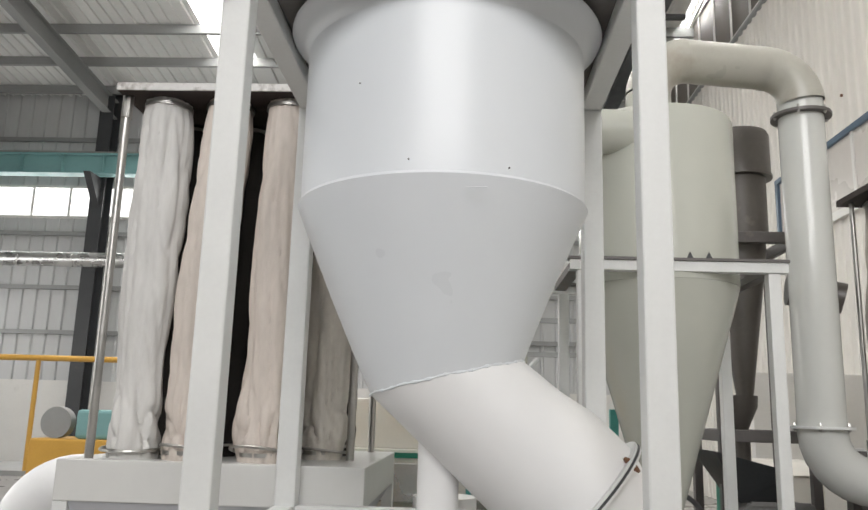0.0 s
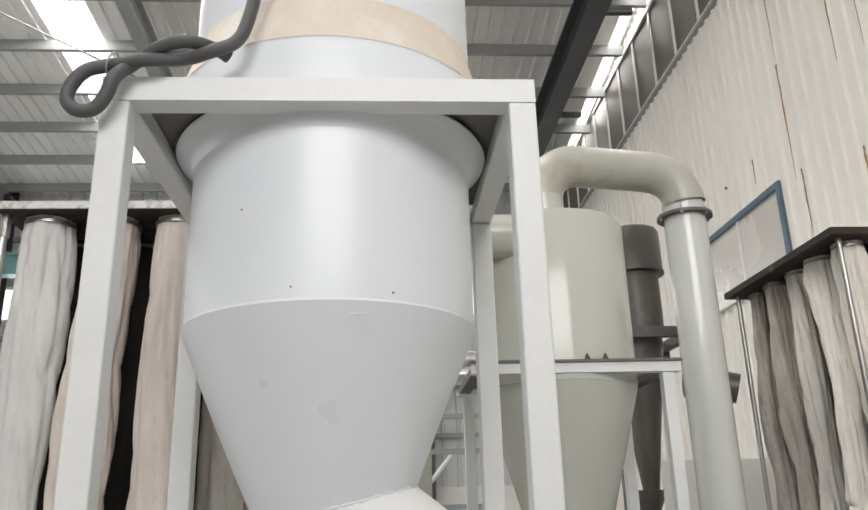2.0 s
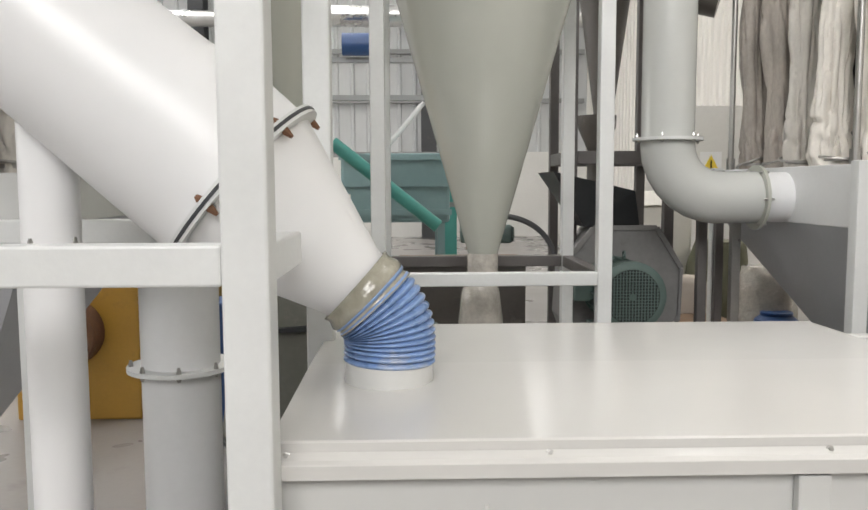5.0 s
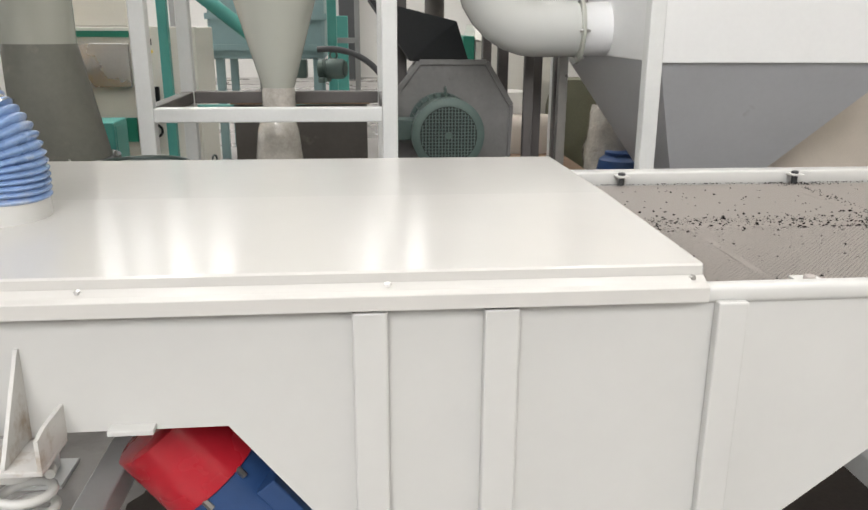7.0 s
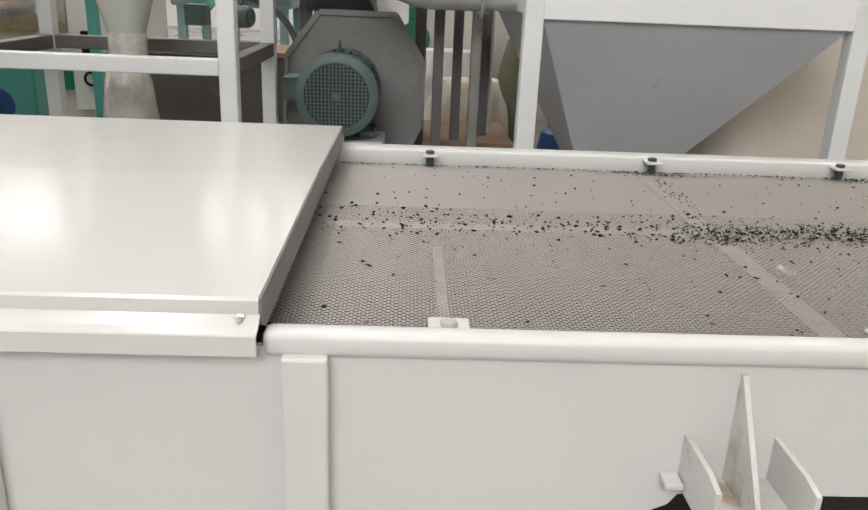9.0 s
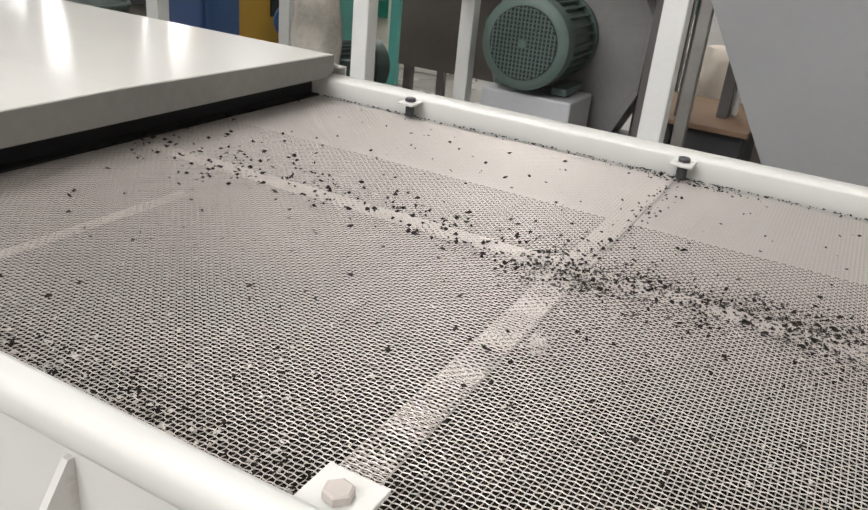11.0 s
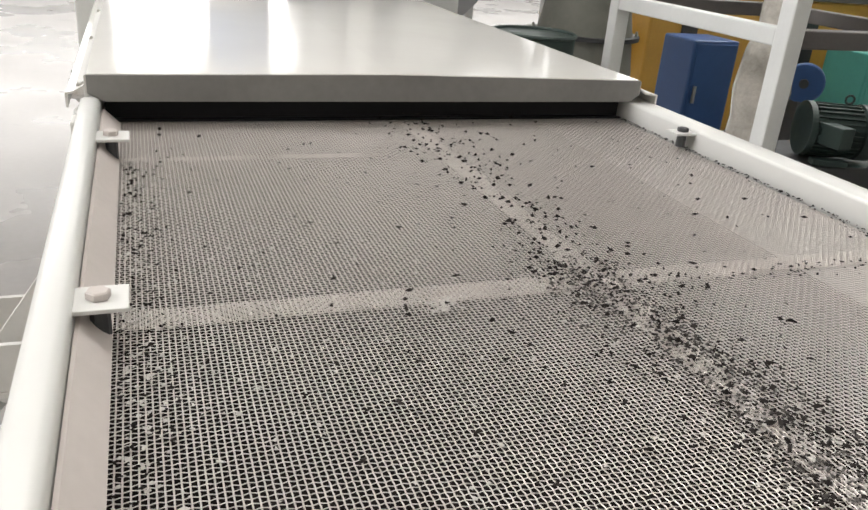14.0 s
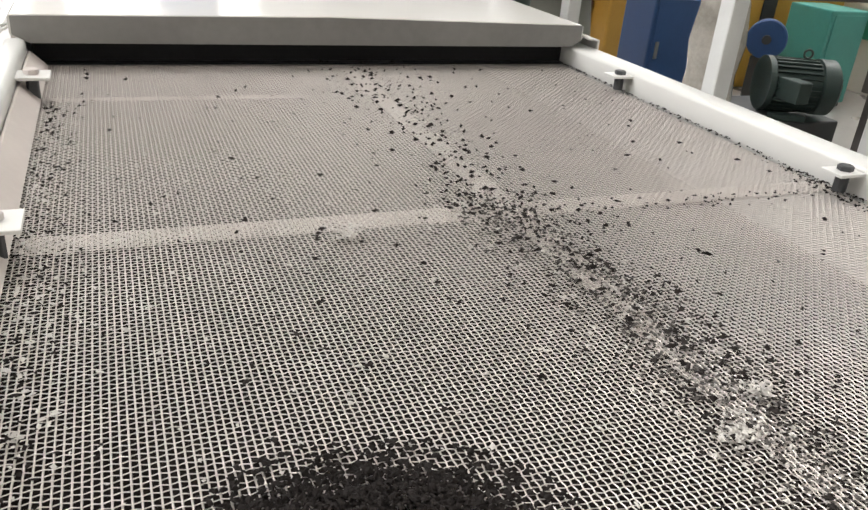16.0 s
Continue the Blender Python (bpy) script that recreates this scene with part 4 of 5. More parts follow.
def build_filter_left():
    f = thing("bag_filter", (-3.0, 1.5, 0), "cream bag filter box on posts with hanging bags", "bag filter")
    x0, x1, y0, y1, z0, z1 = -3.72, -2.50, 1.0, 2.3, 0.95, 1.46
    part("box", B(x0, y0, 1.30, x1, y1, z1, bevel=0.005), "sieve", f)
    bm = bmesh.new()
    rings(bm, [[(-3.2, 1.5, 0.5), (-3.0, 1.5, 0.5), (-3.0, 1.7, 0.5), (-3.2, 1.7, 0.5)], [(x0 + .01, y0 + .01, 1.3), (x1 - .01, y0 + .01, 1.3), (x1 - .01, y1 - .01, 1.3), (x0 + .01, y1 - .01, 1.3)]])
    part("funnel", bm, "grey_sheet", f)
    for x in (x0, x1 - 0.06):
        for y in (y0 + 0.003, y1 - 0.063):
            part("post", B(x, y, 0, x + 0.06, y + 0.06, 1.299, bevel=0.004), "frame", f)
    part("top_plate", B(-3.64, 0.99, 3.0, -2.5, 2.3, 3.012), "plate", f, "dark steel bag plate")
    part("plate_edge", B(-3.64, 0.98, 3.0, -2.5, 0.989, 3.032), "worn_edge", f, "worn pale plate edge")
    for x, y in ((-3.62, 1.06), (-2.62, 1.42), (-3.62, 2.2), (-2.62, 2.2)):
        part("rod", T([(x, y, z1), (x, y, 3.0)], 0.018, n=12), "steel", f, smooth=40)
        part("rod_socket", T([(x, y, 2.9), (x, y, 2.999)], 0.024, n=12), "steel", f)
    k = 0
    for x in (-3.47, -3.19, -2.92, -2.72):
        for y in (1.15, 1.48, 1.81):
            if x == -2.72 and y == 1.15:
                continue
            k += 1
            build_bag((x, y, z1), 1.54, 0.108, 60 + k, ("bag_pale" if x < -3.4 else "bag_warm") if y < 1.2 else ("bag" if x > -2.8 and y < 1.6 else "bag_shaded"), (-0.035 + 0.03 * math.sin(k), 0.0), 0.55)
    e = thing("feed_elbow", (-3.9, 1.4, 0.6), "pale grey feed elbow beside the bag filter", "pipe")
    part("elbow", T([(-3.722, 1.4, 1.33)] + arc((-3.80, 1.4, 1.08), 0.25, 90, 175, (1, 0, 0), (0, 0, 1), 10) + [(-4.05, 1.4, 0.6)], 0.125, n=36), "box", e, smooth=40)


build_filter_right()
build_filter_left()


# ---- the vibrating sieve ----
def woven(x0, x1, y0, y1, z, pitch, wire, amp, dx=0.0, dy=0.0):
    """Woven wire cloth as real crossing wires; returns vertices and faces."""
    xs = np.arange(x0 + dx, x1, pitch)
    ys = np.arange(y0 + dy, y1, pitch)
    verts, faces, base = [], [], 0
    ring0 = np.array([(0, 1), (1, 0), (0, -1), (-1, 0)]) * wire
    for along, across, swap in ((xs, ys, False), (ys, xs, True)):
        n, m = len(along), len(across)
        lift, ring = (0.0, ring0 * 0.75) if swap else (0.0006, ring0 * 1.0)
        zz = z + lift + amp * (1 - 2 * ((np.arange(n)[None, :] + np.arange(m)[:, None] + int(swap)) % 2))
        v = np.zeros((m, n, 4, 3))
        a, c = (1, 0) if swap else (0, 1)
        v[..., a] = along[None, :, None]
        v[..., c] = across[:, None, None] + ring[None, None, :, 0]
        v[..., 2] = zz[:, :, None] + ring[None, None, :, 1]
        idx = base + np.arange(m * n * 4).reshape(m, n, 4)
        p, q = idx[:, :-1, :], idx[:, 1:, :]
        faces.append(np.stack([p, np.roll(p, -1, 2), np.roll(q, -1, 2), q], -1).reshape(-1, 4))
        verts.append(v.reshape(-1, 3))
        base += m * n * 4
    return np.concatenate(verts), np.concatenate(faces)


def mesh_part(name, verts, faces, material, parent, label="", kind=""):
    me = bpy.data.meshes.new(name)
    nv, nf = len(verts), len(faces)
    me.vertices.add(nv)
    me.vertices.foreach_set("co", (verts - np.array(BASE[parent])).ravel())
    me.loops.add(nf * 4)
    me.loops.foreach_set("vertex_index", faces.ravel())
    me.polygons.add(nf)
    me.polygons.foreach_set("loop_start", np.arange(nf) * 4)
    me.update(calc_edges=True)
    me.validate()
    me.materials.append(M[material])
    ob = new(name, me)
    ob.parent = parent
    BASE[ob] = BASE[parent]
    return tagged(ob, label, kind=kind)


ZM = 0.853


def spring_mount(sv, x, y, s, zp, zt):
    """Gusseted bracket on the side panel with a coil spring below; s is the outward direction in y."""
    pl = part("spring_bracket", B(x - 0.064, min(y, y + s * 0.118), zp - 0.01, x + 0.064, max(y, y + s * 0.118), zp, bevel=0.002), "bracket", sv)
    for dx, prof in ((-0.0605, [(0.118, 0), (0.118, 0.058), (0.085, 0.066), (0, 0.066)]), (0.0, [(0.112, 0), (0.112, 0.006), (0.006, zt - zp), (0, zt - zp)]), (0.0605, [(0.118, 0), (0.118, 0.056), (0.085, 0.063), (0, 0.063)])):
        part("gusset", P([(y, zp + 0.001)] + [(y + s * u, zp + max(v, 0.001)) for u, v in prof], 0, x + dx - 0.0035, x + dx + 0.0035), "bracket", pl)
    c = Vector((x, y + s * 0.06, 0))
    part("spring_cap", T([c + Vector((0, 0, zp - 0.03)), c + Vector((0, 0, zp - 0.0105))], [0.044, 0.058], n=24), "sieve", pl, smooth=40)
    top = zp - 0.04
    pts = [c + Vector((0.05 * math.cos(a), 0.05 * math.sin(a), top - (top - 0.465) * a / (2 * math.pi * 4.5))) for a in (2 * math.pi * 4.5 * i / 90 for i in range(91))]
    part("coil_spring", T(pts, 0.009, n=8), "sieve", pl, smooth=60)
    part("spring_seat", T([c + Vector((0, 0, 0.431)), c + Vector((0, 0, 0.46))], 0.075, n=24), "sieve", pl)


def build_sieve():
    sv = thing("vibrating_sieve", (0.2, 0.6, 0), "cream-white vibrating sieve table with woven wire screen", "vibrating sieve")
    outline = [(-1.6, 0.888), (-1.6, 0.66), (-0.865, 0.662), (-0.66, 0.40), (0.12, 0.34), (0.461, 0.618), (0.486, 0.638), (0.543, 0.664), (0.555, 0.681), (2.15, 0.681), (2.15, 0.888)]
    for y in (0.0, 1.2):
        part("side_panel", P([(x, z) for x, z in outline], 1, y, y + 0.008), "sieve", sv)
    part("end_panel", B(-1.6, 0.009, 0.66, -1.592, 1.199, 0.888), "sieve", sv)
    part("end_panel", B(2.142, 0.009, 0.68, 2.15, 1.199, 0.84), "sieve", sv)
    for x, w in ((-0.636, 0.062), (-0.402, 0.064), (0.028, 0.058)):
        part("rib", B(x, -0.024, 0.40 if x < 0 else 0.42, x + w, -0.0005, 0.882, bevel=0.004), "sieve", sv)
        part("rib", B(x, 1.2085, 0.40, x + w, 1.232, 0.882, bevel=0.004), "sieve", sv)
    # near rail, folded round; far rail, flat
    part("near_rail", B(0.004, -0.010, 0.876, 2.15, 0.026, 0.911, bevel=0.010), "sieve", sv, smooth=50)
    part("far_rail", B(-1.6, 1.186, 0.846, 2.15, 1.252, 0.897, bevel=0.006), "sieve", sv, smooth=50)
    part("seal_strip", P([(0.027, 0.885), (0.031, 0.885), (0.058, 0.858), (0.056, 0.854), (0.027, 0.878)], 0, 0.0, 2.14), "strip", sv, "worn pinkish inner strip")
    # cover
    cv = part("cover", P([(0.0, 0.915), (0.004, 0.915), (0.004, 0.944), (0.008, 0.946), (0.6, 0.952), (1.196, 0.946), (1.204, 0.944), (1.204, 0.915), (1.208, 0.915), (1.208, 0.947), (1.2, 0.9505), (0.6, 0.957), (0.005, 0.9505), (0.0, 0.947)], 0, -1.613, 0.0), "cover", sv, "glossy cream cover sheet")
    # Lip faces away from the light; that shade is in its darker grey.
    part("cover_edge", P([(0.032, 0.900), (1.182, 0.900), (1.204, 0.915), (1.204, 0.9485), (0.6, 0.9555), (0.004, 0.9485), (0.004, 0.915)], 0, -0.002, 0.003), "fan_lip_grey", cv, "end lip, greyed for the side turned from the light")
    part("cover_skirt", P([(-0.001, 0.926), (-0.001, 0.930), (-0.018, 0.920), (-0.032, 0.917), (-0.034, 0.915), (-0.034, 0.889), (-0.030, 0.889), (-0.030, 0.913), (-0.017, 0.916)], 0, -1.62, 0.002), "cover", cv)
    part("cover_skirt", P([(1.209, 0.926), (1.209, 0.930), (1.226, 0.920), (1.256, 0.917), (1.258, 0.915), (1.258, 0.889), (1.254, 0.889), (1.254, 0.913), (1.225, 0.916)], 0, -1.62, 0.002), "cover", cv)
    for x in (-1.58, -1.096, -0.572, -0.021):
        part("cover_bolt", T([(x, -0.004, 0.925), (x, -0.007, 0.926), (x, -0.0075, 0.926), (x, -0.014, 0.928)], [0.0075, 0.0075, 0.004, 0.004], n=6), "steel", cv)
    # screen cloth
    v, f = woven(-0.08, 1.95, 0.056, 1.178, ZM, 0.0060, 0.00078, 0.00075)
    mesh_part("wire_screen", v, f, "wire", sv, "woven steel wire screen", "stuff")
    v, f = woven(0.785, 0.83, 0.058, 1.176, ZM + 0.0024, 0.0056, 0.0008, 0.0007, 0.002, 0.003)
    mesh_part("screen_overlap", v, f, "wire", sv, "overlapping screen edge", "stuff")
    v, f = woven(0.02, 1.95, 0.612, 0.652, ZM + 0.0024, 0.0056, 0.0008, 0.0007, 0.003, 0.002)
    mesh_part("screen_overlap", v, f, "wire", sv, "overlapping screen edge", "stuff")
    v, f = woven(0.225, 0.25, 0.058, 0.50, ZM + 0.0024, 0.0056, 0.0007, 0.0007, 0.003, 0.002)
    mesh_part("screen_overlap", v, f, "wire", sv, "overlapping screen edge", "stuff")
    part("lower_deck", B(-1.59, 0.01, 0.73, 2.14, 1.19, 0.736), "inside", sv, "dusty deck under the screen, darkened for cavity shade")
    # Two black sheets added to darken the shaded gap under the cover end.
    part("feed_plate", B(-0.05, 0.032, ZM + 0.003, -0.016, 1.178, ZM + 0.006), "black", sv, "added black strip for the shaded gap under the cover end")
    part("rubber_flap", B(-0.045, 0.03, 0.858, -0.04, 1.18, 0.935), "black", sv, "added black sheet for the shaded gap under the cover end")
    for x in (0.237, 0.834, 1.35, 1.86):
        for y0, y1, yb in ((0.012, 0.076, 0.048), (1.138, 1.187, 1.165)):
            zt = 0.894 if y0 < 0.5 else 0.886
            w = 0.027 if y0 < 0.5 else 0.02
            br = part("clamp_bracket", B(x - w, y0, zt, x + w, y1, zt + 0.005, bevel=0.001), "sieve", sv, "painted clamp bracket")
            part("clamp_bolt", T([(x, yb, ZM + 0.006), (x, yb, zt - 0.0005)], 0.010, n=10), "dark_steel", br)
            part("bolt_head", T([(x, yb, zt + 0.0055), (x, yb, zt + 0.012), (x, yb, zt + 0.0135)], [0.012, 0.012, 0.010], n=6), "strip" if y0 < 0.5 else "dark_steel", br)
    for x, zp, zt in ((-1.212, 0.655, 0.826), (0.615, 0.708, 0.865)):
        spring_mount(sv, x, 0.0, -1, zp, zt)
        spring_mount(sv, x, 1.208, 1, zp, zt)
    part("lip_lug", B(0.525, -0.03, 0.707, 0.549, -0.0005, 0.716, bevel=0.002), "sieve", sv)
    part("lip_lug", B(-1.07, -0.03, 0.665, -0.99, -0.0005, 0.675, bevel=0.002), "sieve", sv)
    # the base it stands on
    bs = thing("sieve_base", (0.2, 0.6, 0), "white-grey welded base frame under the sieve", "frame")
    for x in (-1.212, 0.615):
        for y in (-0.065, 1.273):
            part("leg", B(x - 0.04, y - 0.04, 0, x + 0.04, y + 0.04, 0.43, bevel=0.004), "frame", bs)
        part("cross_bar", B(x - 0.035, -0.024, 0.30, x + 0.035, 1.232, 0.37, bevel=0.004), "frame", bs)
    for y in (-0.065, 1.273):
        part("long_bar", B(-1.187, y - 0.035, 0.14, 0.592, y + 0.035, 0.21, bevel=0.004), "frame", bs)
    # thin dark brown patch laid on the floor below the sieve
    bm = bmesh.new()
    edge = [(0.3 + (1.65 + 0.16 * math.sin(3 * a + 1) + 0.07 * math.sin(7 * a) + 0.04 * math.sin(17 * a)) * math.cos(a), 0.65 + (0.70 + 0.08 * math.sin(4 * a) + 0.06 * math.sin(9 * a)) * math.sin(a)) for a in (2 * math.pi * k / 72 for k in range(72))]
    rings(bm, [[(x, y, 0.003) for x, y in edge], [(0.3 + (x - 0.3) * 0.97, 0.75 + (y - 0.75) * 0.97, 0.008) for x, y in edge]])
    tagged(solo("rubber_dust", bm, "dust", (0.3, 0.75, 0), "", ""), "thin dark brown patch on the floor under the sieve", "dust", kind="stuff")
    # two unbalance motors under the deck
    for y in (0.28, 0.90):
        vm = thing("vibration_motor", (-0.94, y, 0.3), "blue vibration motor with red end caps", "motor", "vibration motors")
        d = Vector((0.62, 0, -0.78)).normalized()
        c = Vector((-0.955, y, 0.40))
        part("cap", T([c - d * 0.17, c - d * 0.165, c - d * 0.004], [0.112, 0.122, 0.126], n=36), "red", vm, "red end cap", smooth=40)
        part("body", T([c, c + d * 0.24], 0.118, n=36), "blue", vm, "blue motor body", smooth=40)
        for k in range(8):
            a = 2 * math.pi * k / 8
            s, o = Vector((0.78, 0, 0.62)), Vector((0, 1, 0))
            p = c + 0.12 * (math.cos(a) * s + math.sin(a) * o)
            part("cap_bolt", T([p - d * 0.006, p + d * 0.02], 0.008, n=6), "steel", vm)
        part("foot", BAR(c + d * 0.05 + Vector((0.09, 0, 0.055)), c + d * 0.2 + Vector((0.09, 0, 0.055)), 0.2, 0.05), "blue", vm)


build_sieve()


# ---- crumbs on the screen ----
def crumbs(places, size, rng, slim=1.0):
    """Small irregular chips, six corners each; slim below one draws them out into slivers."""
    verts, faces = [], []
    for x, y, z in places:
        s = size * rng.uniform(0.5, 1.35)
        b = len(verts)
        a, turn = rng.uniform(0, 6.28), rng.uniform(0, 6.28)
        thin = 1 - (1 - slim) * rng.random()
        ct, st_ = math.cos(turn), math.sin(turn)
        for k in range(4):
            q = a + k * 1.571 + rng.uniform(-0.4, 0.4)
            u, v = s * math.cos(q) * rng.uniform(0.6, 1) * (2 - thin), s * math.sin(q) * rng.uniform(0.6, 1) * thin
            verts.append((x + u * ct - v * st_, y + u * st_ + v * ct, z + s * rng.uniform(-0.3, 0.3)))
        verts.append((x, y, z + s * rng.uniform(0.4, 0.8) * thin))
        verts.append((x, y, z - s * rng.uniform(0.3, 0.5)))
        for k in range(4):
            faces.append((b + k, b + (k + 1) % 4, b + 4))
            faces.append((b + (k + 1) % 4, b + k, b + 5))
    return verts, faces


def crumb_thing(name, places, size, rng, material, label, category, group="", slim=0.45):
    v, f = crumbs(places, size, rng, slim)
    me = bpy.data.meshes.new(name)
    me.from_pydata(v, [], f)
    me.materials.append(M[material])
    return tagged(new(name, me), label, category, group, "stuff")


HOPPING = []


def build_crumbs():
    rng = random.Random(5)
    z = ZM + 0.0055

    def trail(n, x0, x1, spread):
        out = []
        while len(out) < n:
            x = rng.uniform(x0, x1)
            w = spread(x)
            y = 0.64 - 0.025 * math.exp(-((x - 0.78) / 0.15) ** 2) + rng.gauss(0, w)
            if 0.07 < y < 1.16:
                out.append((x, y, z))
        return out
    # resting crumbs: the thick trail, the heap, the far edge and the near edge
    rest = trail(760, 0.80, 1.9, lambda x: 0.032 + 0.016 * max(0, x - 0.9)) + trail(260, 0.82, 1.9, lambda x: 0.08) + trail(150, 0.05, 0.85, lambda x: 0.035)
    rest += [(rng.uniform(0.1, 1.9), rng.uniform(0.08, 1.15), z) for _ in range(230)] + [(rng.gauss(0.79, 0.03), rng.gauss(0.61, 0.035), z) for _ in range(110)]
    crumb_thing("rubber_crumbs", [(x, y, z + rng.uniform(0, 0.004)) for x, y, z in rest], 0.0031, rng, "rubber", "black rubber crumbs lying on the wire screen", "rubber crumbs")
    dusty = trail(1500, 0.80, 1.9, lambda x: 0.030 + 0.02 * max(0, x - 0.9)) + [(rng.gauss(0.79, 0.04), rng.gauss(0.61, 0.04), z) for _ in range(120)]
    crumb_thing("dusty_crumbs", [(x, y, z - 0.002 + rng.uniform(0, 0.003)) for x, y, z in dusty], 0.0029, rng, "dusty_rubber", "grey dusted rubber slivers lying on the wire screen", "rubber crumbs")
    lint = trail(420, 0.25, 1.9, lambda x: 0.03) + [(0.81 + rng.gauss(0, 0.014), rng.uniform(0.4, 0.75), z) for _ in range(130)]
    lint += [(rng.gauss(0.79, 0.05), rng.gauss(0.60, 0.035), z) for _ in range(160)]
    crumb_thing("fibre_dust", [(x, y, z - 0.004) for x, y, z in lint], 0.0033, rng, "fibre", "pale textile dust clogging the wire screen", "dust")
    heap = []
    for _ in range(7000):
        a, r = rng.uniform(0, 6.28), math.sqrt(rng.random()) * rng.choice((0.75, 0.9, 1.0, 1.0, 1.25))
        x, y = 1.32 + 0.105 * r * math.cos(a), 0.285 + 0.125 * r * math.sin(a)
        if y > 0.08:
            heap.append((x, y, z - 0.002 + rng.random() * 0.034 * max(0.08, 1 - r)))
    crumb_thing("rubber_heap", heap, 0.0036, rng, "rubber", "heap of black rubber crumbs on the screen", "rubber crumbs")
    far = [(rng.uniform(0.0, 1.9), 1.178 - abs(rng.gauss(0, 0.008)), z) for _ in range(500)]
    far += [(rng.gauss(0.84, 0.07), 1.172 - abs(rng.gauss(0, 0.022)), z) for _ in range(160)] + [(rng.gauss(1.45, 0.1), 1.17 - abs(rng.gauss(0, 0.025)), z) for _ in range(260)]
    far += [(0.83 + rng.gauss(0, 0.012), rng.uniform(0.7, 1.1), z) for _ in range(70)]
    crumb_thing("edge_crumbs", far, 0.0030, rng, "rubber", "black rubber crumbs caught along the rail", "rubber crumbs")
    near = [(rng.uniform(0.25, 1.9), 0.062 + abs(rng.gauss(0, 0.030)), z - 0.001 + rng.uniform(0, 0.003)) for _ in range(1100)]
    crumb_thing("edge_crumbs", near[:420], 0.0032, rng, "rubber", "black rubber crumbs caught along the rail", "rubber crumbs")
    crumb_thing("edge_chips", near[420:900], 0.0032, rng, "fibre", "pale chips caught along the rail", "chips")
    pale = [(rng.uniform(0.3, 1.9), 0.06 + abs(rng.gauss(0, 0.3)), z - 0.003) for _ in range(420)]
    pale += [(rng.gauss(1.3, 0.16), 0.60 + rng.gauss(0, 0.04), z) for _ in range(130)]
    crumb_thing("pale_chips", [p for p in pale if p[1] < 1.15], 0.0031, rng, "fibre", "pale fibre chips stuck in the screen", "chips")
    under = [(rng.uniform(0.0, 1.9), rng.uniform(0.06, 1.15), 0.739) for _ in range(1800)]
    crumb_thing("fine_crumbs", under, 0.005, rng, "rubber", "fine black crumbs on the deck under the screen", "rubber crumbs")
    for k, (x, y, s) in enumerate(((0.848, 0.402, 0.013), (1.27, 0.60, 0.014), (1.225, 0.655, 0.011))):
        fl = []
        for _ in range(110):
            fl.append((x + rng.gauss(0, s * 0.5), y + rng.gauss(0, s * 0.7), z + abs(rng.gauss(0, s * 0.4))))
        crumb_thing("fibre_fluff", fl, 0.0028, rng, "fibre", "small pale fluff of textile fibre on the screen", "fluff", "fibre fluff")
    # crumbs that hop along the vibrating screen
    for g in range(14):
        pts = trail(46, -0.75, 1.7, lambda x: 0.05 if x > 0.6 else 0.06)
        pts += [(rng.uniform(-0.6, 1.7), rng.uniform(0.10, 1.1), z) for _ in range(15)]
        HOPPING.append(crumb_thing("hopping_crumbs", pts, 0.0051, rng, "rubber", "black rubber crumbs hopping on the vibrating screen", "rubber crumbs", "hopping crumbs"))


build_crumbs()


